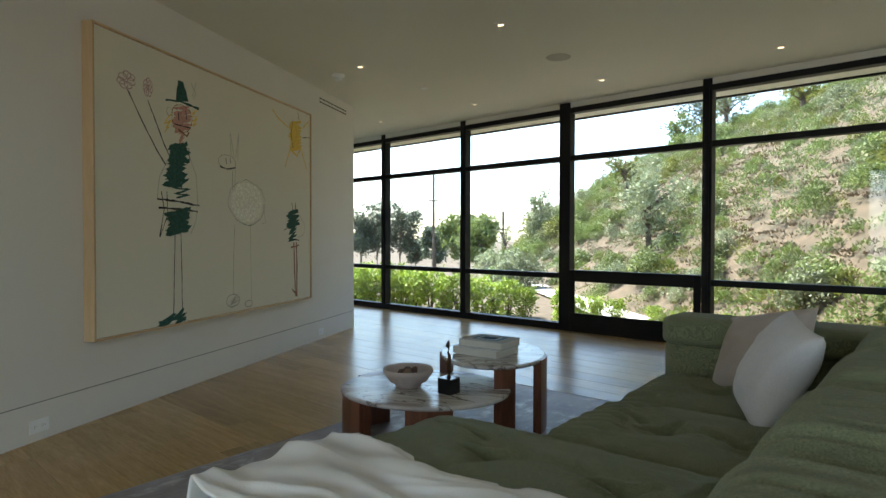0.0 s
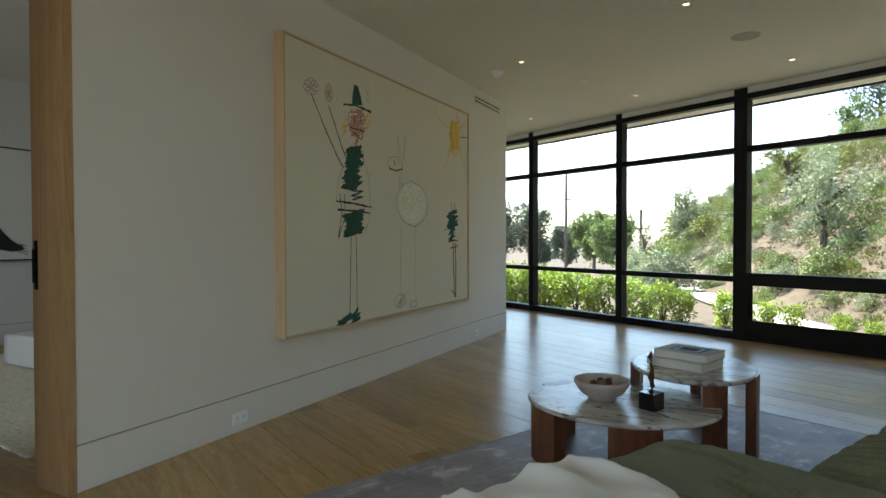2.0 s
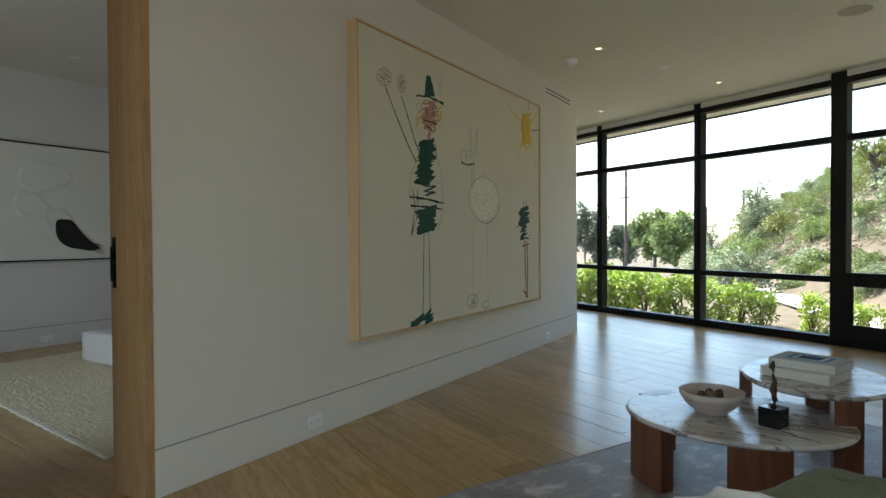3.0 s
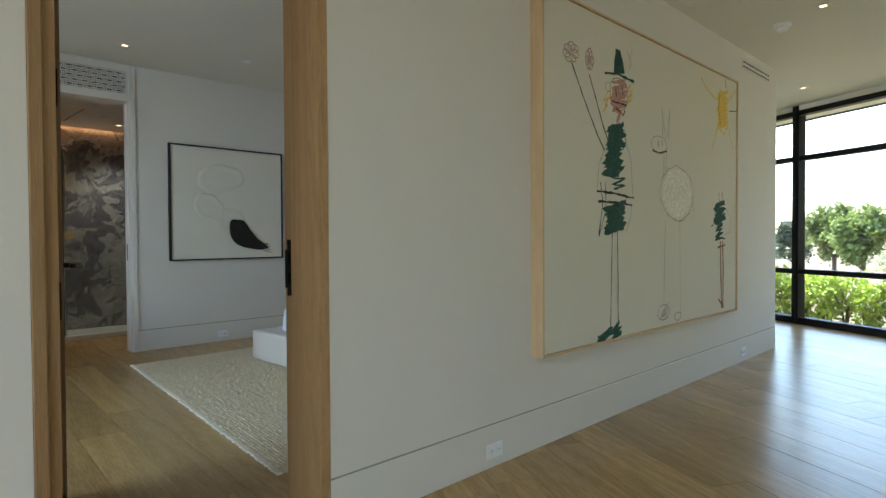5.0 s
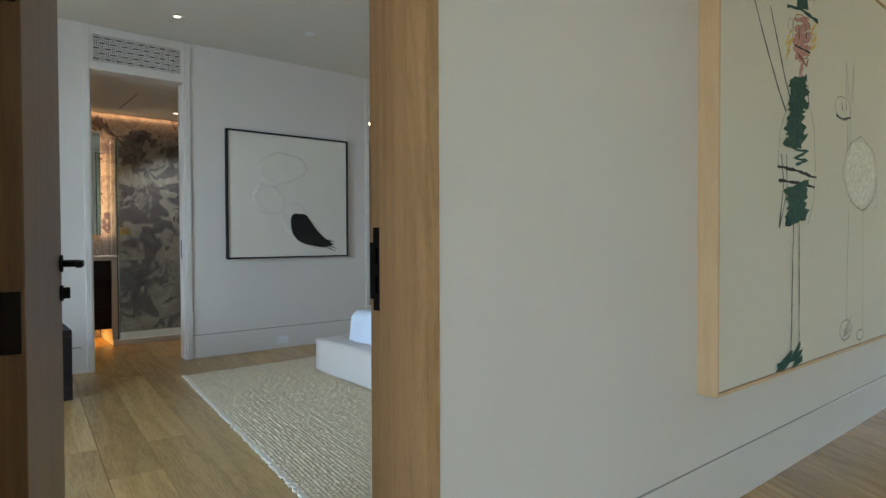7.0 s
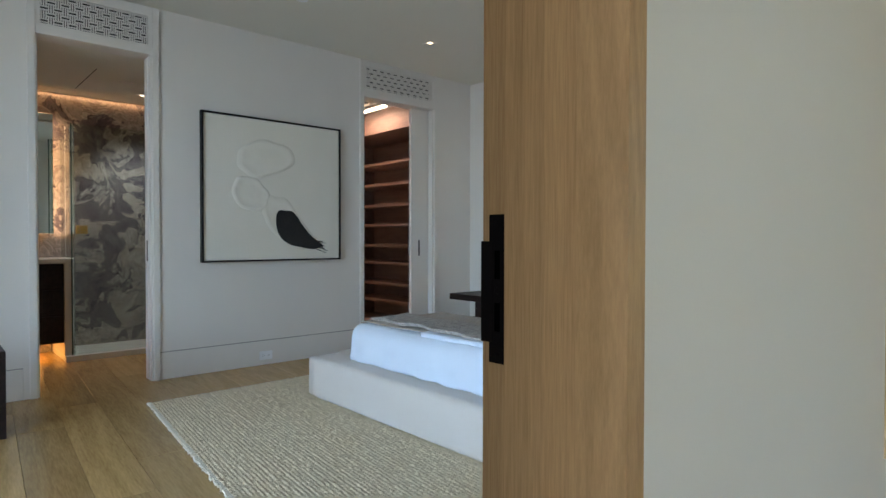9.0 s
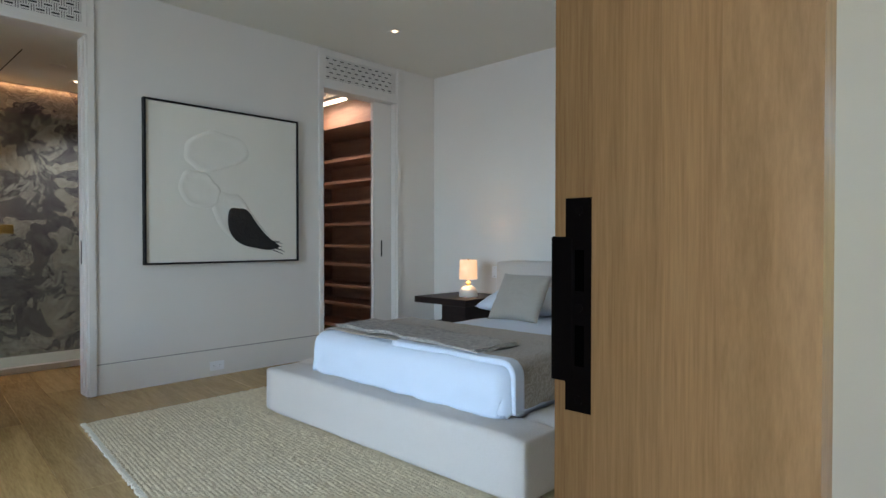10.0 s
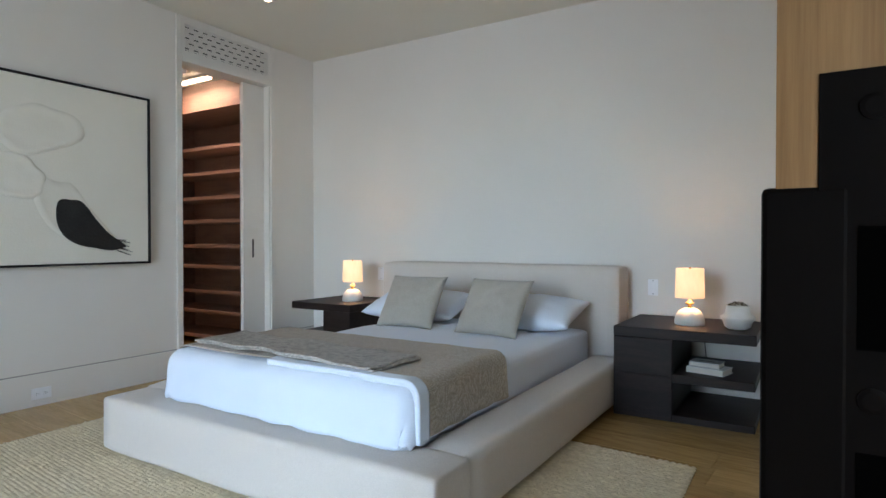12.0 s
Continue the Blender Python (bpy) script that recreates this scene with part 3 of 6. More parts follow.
part("lever", join([moved(lathe([(0, 0), (0.026, 0), (0.026, 0.008), (0, 0.008)], 24), pose(0.80, -0.052, 1.005, 90)),
                         tube([(0.80, -0.055, 1.005), (0.80, -0.105, 1.005)], 0.011, 12), box(0.69, 0.812, -0.116, -0.097, 0.995, 1.015, 0.004, 2)]), BLACK, dr, "black lever handle", True)
part("thumb_turn", join([moved(lathe([(0, 0), (0.024, 0), (0.024, 0.008), (0, 0.008)], 24), pose(0.80, -0.052, 0.915, 90)), box(0.794, 0.806, -0.078, -0.058, 0.898, 0.932, 0.003, 2)]), BLACK, dr, "black thumb turn lock", True)

# window wall
wm = pose(0, 0, 0, 0, 0, -WIN)
win = thing("window_1", "black steel-framed floor-to-ceiling window wall", "window")
win.matrix_world = wm
tagged(win, kind="structure")
MULL = [-10.1, -8.42, -6.765, -5.122, -3.512, -1.862, -0.19, 1.45, 2.5]
for i, u in enumerate(MULL):
    w = 0.074 if u == -3.512 else 0.047
    part("mullion", box(u - w, u + w, GV - 0.05, GV + 0.07, 0.0, CL - 0.002, 0.004, 1), BLACK, win)
    if u != -3.512:
        part("mullion_cap", box(u - 0.022, u + 0.022, GV - 0.068, GV - 0.051, 0.08, CL - 0.08, 0.003, 1), BLACK, win)
part("head_rail", box(-10.1, 2.5, GV - 0.046, GV + 0.066, 2.612, 2.674, 0.003, 1), BLACK, win)
structure("trim_head", moved(box(-10.1, 2.5, GV - 0.044, GV + 0.066, 2.6745, CL - 0.001), wm), CEIL, "plastered ceiling edge over the glass")
part("sill_rail", box(-10.1, 2.5, GV - 0.046, GV + 0.066, 0.0, 0.085, 0.003, 1), BLACK, win)
for a_, b_ in zip(MULL, MULL[1:]):
    wa, wb = (0.074 if a_ == -3.512 else 0.047), (0.074 if b_ == -3.512 else 0.047)
    x0_, x1_ = a_ + wa, b_ - wb
    part("transom", box(x0_, x1_, GV - 0.042, GV + 0.06, 2.045, 2.108, 0.003, 1), BLACK, win)
    hop = a_ == -3.512
    lo, hi = (0.60, 0.735) if hop else (0.63, 0.692)
    part("transom", box(x0_, x1_, GV - 0.042, GV + 0.06, lo, hi, 0.003, 1), BLACK, win)
    if hop:
        part("sash", join([box(x0_, x1_, GV - 0.06, GV - 0.047, 0.085, 0.225, 0.003, 1), box(x0_, x0_ + 0.075, GV - 0.06, GV - 0.047, 0.2255, 0.735, 0.003, 1), box(x1_ - 0.075, x1_, GV - 0.06, GV - 0.047, 0.2255, 0.735, 0.003, 1)]), BLACK, win, "black hopper sash")
    for z0_, z1_ in ((2.108, 2.612), (hi, 2.045), (0.085, lo)):
        p_ = part("pane", box(x0_, x1_, GV + 0.004, GV + 0.010, z0_, z1_), GLASS, win)
        p_.visible_shadow = False
# eaves outside the glass
structure("soffit", moved(box(-10.6, 3.0, GV + 0.075, GV + 0.85, CL + 0.0, CL + 0.05), wm), CEIL, "off-white plaster soffit outside the glass")
structure("fascia", moved(box(-10.6, 3.0, GV + 0.8505, GV + 0.89, CL - 0.02, CL + 0.3, 0.004, 1), wm), BLACK, "thin dark metal roof edge")

# bath and closet openings: painted casings and fretwork grilles
def casing(name, y0, y1, gz0, gz1, head=2.44):
    c = thing(name, "white painted door casing with a fretwork air grille", "door frame")
    tagged(c, kind="structure")
    x0_, x1_ = FX, FX + 0.018
    part("casing_side", box(x0_, x1_, y0 - 0.045, y0, 0, 2.795, 0.003, 2), TRIM, c)
    part("casing_side", box(x0_, x1_, y1, y1 + 0.045, 0, 2.795, 0.003, 2), TRIM, c)
    part("casing_head", box(x0_, x1_ + 0.006, y0, y1, head, head + 0.05, 0.003, 2), TRIM, c)
    part("lining", join([box(FX - 0.15, FX, y0, y0 + 0.012, 0, head), box(FX - 0.15, FX, y1 - 0.012, y1, 0, head), box(FX - 0.15, FX, y0 + 0.012, y1 - 0.012, head - 0.0, head + 0.02)]), TRIM, c)
    part("grille_surround", join([box(FX - 0.05, x1_ - 0.006, y0, y1, head + 0.0505, gz0), box(FX - 0.05, x1_ - 0.006, y0, y1, gz1, 2.79),
                                  box(FX - 0.05, x1_ - 0.006, y0, y0 + 0.03, gz0, gz1), box(FX - 0.05, x1_ - 0.006, y1 - 0.03, y1, gz0, gz1)]), TRIM, c)
    part("grille_back", box(FX - 0.05, FX - 0.04, y0 + 0.03, y1 - 0.03, gz0, gz1), DARKSLOT, c, "dark duct behind the grille")
    # basket weave: cells of upright bars between cells of level ones
    g = bmesh.new()
    ya, yb = y0 + 0.03, y1 - 0.03
    rows = 5
    dz = (gz1 - gz0) / rows
    cols = round((yb - ya) / dz)
    dy = (yb - ya) / cols
    bar = 0.0042
    for i in range(cols):
        for r in range(rows):
            cy, cz = ya + i * dy, gz0 + r * dz
            if (i + r) % 2:
                for k in range(3):
                    y = cy + dy * (k + 0.5) / 3
                    box(FX, FX + 0.008, y - bar, y + bar, cz - dz * 0.10, cz + dz * 1.10, bm=g)
            else:
                for k in range(2):
                    z = cz + dz * (k + 0.5) / 2
                    box(FX + 0.0005, FX + 0.0085, cy - dy * 0.16, cy + dy * 1.16, z - bar, z + bar, bm=g)
    part("grille", g, TRIM, c, "white fretwork grille")
    return c


casing("door_1", 1.44, 2.167, 2.515, 2.725)
casing("door_2", 4.06, 4.95, 2.53, 2.735)
sd = thing("sliding_door", "half-open white sliding closet door with recessed pull", "door", at=(FX - 0.06, 4.70, 0))
part("leaf", box(-0.04, 0.0, 0.0, 0.235, 0.006, 2.435, 0.002, 1), TRIM, sd)
part("pull", box(0.0, 0.003, 0.095, 0.112, 0.90, 1.062, 0.001, 1), BLACK, sd, "narrow black recessed pull")
sd = thing("pocket_door", "white pocket door slid into the wall", "door", at=(FX - 0.06, 2.149, 0))
part("leaf", box(-0.04, 0.0, 0.0, 0.006, 0.006, 2.43), TRIM, sd)
part("edge_pull", box(-0.032, -0.010, -0.0015, 0.0, 0.90, 1.06), BLACK, sd)

# ---- living room things ----
pt = thing("painting", "large cream canvas with childlike crayon drawings in a pale maple frame", "painting", at=(WX, 2.745, 0.49))
PW, PH, PD = 2.73, 1.90, 0.078
part("canvas", box(0.004, PD - 0.01, 0.012, PW - 0.012, 0.012, PH - 0.012, 0.002, 1), CANVAS, pt, "cream canvas")
for nm, b_ in (("frame_side", box(0.0, PD, -0.004, 0.008, 0, PH, 0.001, 1)), ("frame_side", box(0.0, PD, PW - 0.008, PW + 0.004, 0, PH, 0.001, 1)),
               ("frame_top", box(0.0, PD, 0.0085, PW - 0.0085, PH - 0.012, PH, 0.001, 1)), ("frame_bottom", box(0.0, PD, 0.0085, PW - 0.0085, 0, 0.012, 0.001, 1))):
    part(nm, b_, FRAMEWOOD, pt, "thin pale maple frame")


def crayon(name, color):
    return mat(name, color, 0.85, tuple(min(1, c * 1.5 + 0.02) for c in color), 45, 0.9, 0.2, 200)


GREEN, INK, PINK, YEL, BROWN, GREY, MAUVE, BLUSH = (crayon("crayon_" + n, c) for n, c in (("green", (0.014, 0.068, 0.052)), ("ink", (0.02, 0.022, 0.02)), ("pink", (0.45, 0.24, 0.2)),
    ("yellow", (0.62, 0.43, 0.08)), ("brown", (0.22, 0.09, 0.035)), ("pencil", (0.30, 0.29, 0.25)), ("mauve", (0.36, 0.2, 0.2)), ("pale", (0.72, 0.695, 0.59))))
RS = random.Random(4)
layer = [0]


def stroke(points, width, material, name="crayon_stroke", jitter=0.35, closed=False):
    """A flat crayon line on the canvas, points as shares of its width and height from its top left."""
    layer[0] += 1
    x = PD - 0.0096 + 0.0002 * (layer[0] % 14)
    pts = [Vector((0.012 + p[0] * (PW - 0.024), PH - 0.012 - p[1] * (PH - 0.024))) for p in points]
    fine = []
    for a, b in zip(pts, pts[1:]):
        n = max(2, int((b - a).length / 0.03))
        fine += [a.lerp(b, i / n) for i in range(n)]
    fine.append(pts[-1])
    bm = bmesh.new()
    prev = None
    for i, p in enumerate(fine):
        d = (fine[min(i + 1, len(fine) - 1)] - fine[max(i - 1, 0)])
        d = d.normalized() if d.length > 1e-6 else Vector((1, 0))
        q = Vector((-d.y, d.x)) * width / 2 * (1 + jitter * RS.uniform(-1, 1))
        o = Vector((RS.uniform(-1, 1), RS.uniform(-1, 1))) * width * 0.15
        x += 0.000006
        cur = [bm.verts.new((x, p.x + o.x + q.x, p.y + o.y + q.y)), bm.verts.new((x, p.x + o.x - q.x, p.y + o.y - q.y))]
        if prev:
            bm.faces.new((prev[0], prev[1], cur[1], cur[0]))
        prev = cur
    return part(name, bm, material, pt)


def scribble(x0, x1, y0, y1, turns, width, material, lean=0.0):
    pts = []
    for i in range(turns * 2 + 1):
        k = i / (turns * 2)
        y = y0 + (y1 - y0) * k + RS.uniform(-0.008, 0.008)
        x = (x0 if i % 2 else x1) + RS.uniform(-0.008, 0.008) + lean * (k - 0.5)
        pts.append((x, y + (0.012 if i % 2 else -0.012)))
    stroke(pts, width, material)


def loop(cx, cy, rx, ry, width, material, turns=1.0, wob=0.06, start=0.0):
    n = int(26 * turns)
    stroke([(cx + rx * math.cos(start + 6.2832 * turns * i / n) * (1 + wob * RS.uniform(-1, 1)), cy + ry * math.sin(start + 6.2832 * turns * i / n) * (1 + wob * RS.uniform(-1, 1))) for i in range(n + 1)], width, material)


loop(0.109, 0.145, 0.012, 0.012, 0.005, MAUVE, 1)
loop(0.099, 0.16, 0.012, 0.011, 0.005, MAUVE, 1)
loop(0.085, 0.163, 0.012, 0.012, 0.005, MAUVE, 1)
loop(0.077, 0.153, 0.012, 0.011, 0.005, MAUVE, 1)
loop(0.082, 0.137, 0.012, 0.011, 0.005, MAUVE, 1)
loop(0.095, 0.127, 0.012, 0.012, 0.005, MAUVE, 1)
loop(0.107, 0.131, 0.012, 0.011, 0.005, MAUVE, 1)
loop(0.17, 0.149, 0.007, 0.013, 0.005, MAUVE, 1)
loop(0.164, 0.163, 0.008, 0.013, 0.005, MAUVE, 1)
loop(0.156, 0.164, 0.007, 0.014, 0.005, MAUVE, 1)
loop(0.152, 0.152, 0.007, 0.013, 0.005, MAUVE, 1)
loop(0.154, 0.135, 0.007, 0.013, 0.005, MAUVE, 1)
loop(0.162, 0.126, 0.007, 0.013, 0.005, MAUVE, 1)
loop(0.169, 0.133, 0.007, 0.013, 0.005, MAUVE, 1)
stroke([(0.096, 0.173), (0.133, 0.251), (0.191, 0.361), (0.222, 0.409)], 0.00945, INK)
stroke([(0.16, 0.19), (0.191, 0.267), (0.217, 0.335), (0.238, 0.376)], 0.00945, INK)
stroke([(0.223, 0.169), (0.275, 0.157), (0.352, 0.163)], 0.016, GREEN)
stroke([(0.263, 0.157), (0.279, 0.081), (0.306, 0.15)], 0.016, GREEN)
for k_ in range(7):
    stroke([(0.279 + (k_ - 3) * 0.002, 0.081), (0.263 + (0.043) * k_ / 6, 0.157 + (-0.007) * k_ / 6)], 0.022, GREEN)
stroke([(0.318, 0.074), (0.34, 0.106), (0.329, 0.13)], 0.0039, GREY)
stroke([(0.34, 0.063), (0.325, 0.122)], 0.0039, GREY)
scribble(0.251, 0.317, 0.182, 0.265, 12, 0.017, PINK, 0)
scribble(0.271, 0.291, 0.272, 0.327, 6, 0.012, PINK, 0)
loop(0.284, 0.219, 0.04, 0.051, 0.005, BROWN, 1)
stroke([(0.27, 0.202), (0.271, 0.231)], 0.0081, INK)
stroke([(0.298, 0.186), (0.301, 0.221)], 0.0081, INK)
stroke([(0.253, 0.249), (0.288, 0.249), (0.317, 0.248)], 0.0081, INK)
stroke([(0.267, 0.265), (0.302, 0.285), (0.31, 0.266)], 0.0135, BROWN)
loop(0.236, 0.208, 0.011, 0.015, 0.004, GREY, 1)
scribble(0.22, 0.241, 0.228, 0.279, 5, 0.008, YEL, 0)
scribble(0.323, 0.344, 0.179, 0.233, 5, 0.008, YEL, 0)
scribble(0.235, 0.305, 0.319, 0.385, 8, 0.03, GREEN, 0)
scribble(0.222, 0.29, 0.393, 0.482, 9, 0.03, GREEN, -0.01)
scribble(0.23, 0.273, 0.354, 0.478, 7, 0.03, GREEN, 0)
stroke([(0.252, 0.475), (0.309, 0.446), (0.259, 0.49), (0.313, 0.487), (0.252, 0.511), (0.31, 0.51), (0.259, 0.525)], 0.013, GREEN)
stroke([(0.192, 0.535), (0.272, 0.539), (0.353, 0.548)], 0.0135, INK)
stroke([(0.196, 0.567), (0.272, 0.566), (0.345, 0.571)], 0.01215, INK)
stroke([(0.205, 0.506), (0.215, 0.569), (0.199, 0.672)], 0.0081, INK)
stroke([(0.225, 0.505), (0.228, 0.59), (0.199, 0.674)], 0.00675, INK)
scribble(0.223, 0.309, 0.571, 0.656, 9, 0.024, GREEN, 0)
scribble(0.231, 0.303, 0.574, 0.654, 6, 0.02, GREEN, 0)
stroke([(0.232, 0.38), (0.199, 0.454), (0.19, 0.539)], 0.0052, GREY)
stroke([(0.309, 0.356), (0.338, 0.425), (0.345, 0.528), (0.337, 0.608), (0.315, 0.66)], 0.0052, GREY)
stroke([(0.309, 0.328), (0.313, 0.372), (0.299, 0.395)], 0.0054, INK)
stroke([(0.254, 0.66), (0.25, 0.808), (0.247, 0.972)], 0.00675, INK)
stroke([(0.276, 0.66), (0.279, 0.81), (0.28, 0.977)], 0.00675, INK)
scribble(0.196, 0.253, 0.965, 0.998, 4, 0.018, GREEN, 0)
scribble(0.248, 0.29, 0.963, 0.996, 4, 0.018, GREEN, 0)
stroke([(0.192, 0.983), (0.256, 0.982), (0.291, 0.97)], 0.012, GREEN)
stroke([(0.499, 0.317), (0.494, 0.214), (0.515, 0.327)], 0.0052, GREY)
stroke([(0.521, 0.326), (0.539, 0.209), (0.532, 0.33)], 0.0052, GREY)
loop(0.48, 0.351, 0.042, 0.031, 0.005, GREY, 1.3)
stroke([(0.445, 0.375), (0.476, 0.38), (0.522, 0.369)], 0.0108, INK)
stroke([(0.473, 0.336), (0.476, 0.358)], 0.00675, INK)
stroke([(0.494, 0.33), (0.497, 0.352)], 0.00675, INK)
stroke([(0.506, 0.38), (0.504, 0.468)], 0.0065, GREY)
stroke([(0.52, 0.376), (0.515, 0.458)], 0.0052, GREY)
for f_ in (0.78, 0.56, 0.34, 0.12):
    loop(0.582, 0.516, 0.097 * f_, 0.101 * f_, 0.046, BLUSH, 1, 0.03)
loop(0.582, 0.516, 0.097, 0.101, 0.005, GREY, 1.4)
stroke([(0.514, 0.619), (0.508, 0.766), (0.506, 0.919)], 0.0052, GREY)
stroke([(0.599, 0.61), (0.601, 0.783), (0.604, 0.961)], 0.0039, GREY)
stroke([(0.679, 0.543), (0.688, 0.604), (0.666, 0.608)], 0.0039, GREY)
loop(0.506, 0.948, 0.033, 0.027, 0.005, GREY, 2)
scribble(0.491, 0.531, 0.933, 0.973, 5, 0.005, GREY, 0)
loop(0.588, 0.974, 0.02, 0.015, 0.006, GREY, 3)
scribble(0.844, 0.925, 0.064, 0.211, 13, 0.022, YEL, 0)
stroke([(0.861, 0.224), (0.899, 0.243), (0.925, 0.204)], 0.018, YEL)
stroke([(0.837, 0.109), (0.766, 0.08), (0.732, 0.048)], 0.0135, YEL)
stroke([(0.912, 0.046), (0.905, 0.007)], 0.0081, INK)
stroke([(0.939, 0.088), (0.985, 0.04)], 0.0135, YEL)
stroke([(0.939, 0.138), (0.998, 0.125)], 0.00675, INK)
stroke([(0.854, 0.21), (0.832, 0.265), (0.812, 0.315)], 0.0135, YEL)
stroke([(0.925, 0.181), (0.946, 0.245), (0.973, 0.302)], 0.0135, YEL)
stroke([(0.869, 0.061), (0.854, 0.137), (0.869, 0.207)], 0.00675, INK)
scribble(0.831, 0.909, 0.534, 0.62, 9, 0.022, GREEN, 0)
scribble(0.839, 0.894, 0.599, 0.689, 8, 0.016, GREEN, 0)
stroke([(0.861, 0.495), (0.869, 0.539)], 0.0081, INK)
stroke([(0.886, 0.489), (0.889, 0.538)], 0.0081, INK)
stroke([(0.912, 0.552), (0.957, 0.603), (0.946, 0.657), (0.904, 0.672)], 0.0039, GREY)
stroke([(0.805, 0.636), (0.839, 0.618)], 0.0081, INK)
stroke([(0.912, 0.687), (0.848, 0.679)], 0.0081, INK)
stroke([(0.873, 0.697), (0.878, 0.828), (0.886, 0.979)], 0.021, BROWN)
stroke([(0.891, 0.698), (0.896, 0.83), (0.894, 0.98)], 0.018, BROWN)
stroke([(0.853, 0.724), (0.912, 0.713)], 0.0135, BROWN)
stroke([(0.858, 0.938), (0.899, 0.98)], 0.0135, BROWN)

for p_ in ([(0.002, 0.002), (0.998, 0.002)], [(0.998, 0.002), (0.998, 0.998)], [(0.998, 0.998), (0.002, 0.998)], [(0.002, 0.998), (0.002, 0.002)]):
    stroke(p_, 0.002, BROWN, "canvas_edge", 0.0)
ROUT = random.Random(9)


def outlet(name, x, y, z, face, label="white double socket plate on the skirting"):
    o = thing(name, label, "socket", "wall sockets", at=(x, y, z))
    part("plate", box(0, 0.006, -0.0585, 0.0585, -0.036, 0.036, 0.003, 2), PLASTIC, o)
    for s in (-0.025, 0.025):
        part("receptacle", box(0.006, 0.008, s - 0.017, s + 0.017, -0.014, 0.014, 0.002, 1), PLASTIC, o)
        part("slots", join([box(0.008, 0.0086, s - 0.008, s - 0.002, 0.004, 0.0065), box(0.008, 0.0086, s - 0.008, s - 0.002, -0.0065, -0.004), box(0.008, 0.0086, s + 0.005, s + 0.009, -0.002, 0.002)]), DARKSLOT, o)
    return o


outlet("socket", WX + 0.004, 2.44, 0.082, 0)
outlet("socket", WX + 0.004, 5.83, 0.082, 0)
outlet("socket", FX + 0.004, 3.06, 0.08, 0)

vt = thing("air_vent", "white linear slot vent high on the wall", "vent", at=(WX, 5.80, 2.58))
part("surround", join([box(0, 0.004, 0, 0.72, 0, 0.012), box(0, 0.004, 0, 0.72, 0.068, 0.08), box(0, 0.004, 0, 0.012, 0.012, 0.068), box(0, 0.004, 0.708, 0.72, 0.012, 0.068)]), TRIM, vt)
part("backing", box(0, 0.001, 0.012, 0.708, 0.012, 0.068), DARKSLOT, vt)
part("vane", box(0.001, 0.004, 0.012, 0.708, 0.030, 0.050), TRIM, vt)
for i in range(9):
    part("rib", box(0.001, 0.0035, 0.07 + i * 0.072, 0.085 + i * 0.072, 0.012, 0.068), TRIM, vt)

# rug
rug = thing("rug", "mottled grey viscose rug under sofa and coffee tables", "rug", at=(0, 0, 0), rz=-24.5)
RUGM = viscose("grey_viscose", (0.145, 0.122, 0.128), (0.27, 0.235, 0.24), (0.56, 0.53, 0.54))
b_ = bmesh.new()
bmesh.ops.create_grid(b_, x_segments=60, y_segments=60, size=0.5)
for v in b_.verts:
    v.co = Vector((-2.47 + (v.co.x + 0.5) * 3.0, 0.25 + (v.co.y + 0.5) * 3.52, 0.012 + 0.0015 * noise.noise((v.co.x * 20, v.co.y * 20, 0))))
ge = bmesh.ops.extrude_face_region(b_, geom=b_.faces[:])
for v in [g for g in ge["geom"] if isinstance(g, bmesh.types.BMVert)]:
    v.co.z = 0.001
bmesh.ops.recalc_face_normals(b_, faces=b_.faces[:])
part("weave", b_, RUGM, rug, smooth=False)
part("binding", join([box(-2.476, -2.468, 0.25, 3.77, 0.001, 0.014, 0.002, 1), box(-2.476, 0.53, 3.768, 3.776, 0.001, 0.014, 0.002, 1)]), mat("rug_binding", (0.30, 0.28, 0.27), 0.8, None, 30, 0.5, 0.2, 200), rug, "pale stitched edge")

# coffee tables
TOPM = marble("calacatta_viola", (0.62, 0.61, 0.59), (0.10, 0.075, 0.072), 2.6, 0.026, 0.24, (0.34, 0.305, 0.285), (1.0, 2.4, 1.0))
WAL = wood("walnut", (0.21, 0.085, 0.046), (0.11, 0.042, 0.024), 0.3, (6, 6, 0.5), 0.04)


def crescent(r, span, depth, z0, z1, n=14):
    """A leg: an arc of the rim with a flat back."""
    pts = [(r * math.cos(-span / 2 + span * i / n), r * math.sin(-span / 2 + span * i / n)) for i in range(n + 1)]
    pts += [((r - depth) * math.cos(span / 2 - span * i / n) - 0.0, (r - depth) * math.sin(span / 2 - span * i / n)) for i in range(n + 1)]
    return prism(pts, z0, z1)


def coffee_table(name, label, x, y, rx, ry, turn, h, legs):
    """An oval stone top; legs as (angle, span, share of the rim, height)."""
    t = thing(name, label, "coffee table", "coffee tables", at=(x, y, 0), rz=turn)
    stretch = Matrix.Diagonal((rx, ry, 1, 1))
    prof = [(0, h - 0.024), (0.97, h - 0.024), (0.992, h - 0.019), (1.0, h - 0.012), (0.993, h - 0.004), (0.978, h), (0, h)]
    part("tabletop", moved(lathe(prof, 72), stretch), TOPM, t, "veined white marble top")
    for ang, span, share, tall in legs:
        b_ = crescent(share, span, 0.16, 0.013, tall)
        bmesh.ops.bevel(b_, geom=[e for e in b_.edges if abs(e.verts[0].co.z - e.verts[1].co.z) < 1e-4], offset=0.003, segments=1, affect="EDGES")
        part("leg", moved(moved(b_, pose(0, 0, 0, 0, 0, ang)), stretch), WAL, t, "curved dark walnut leg")
    return t


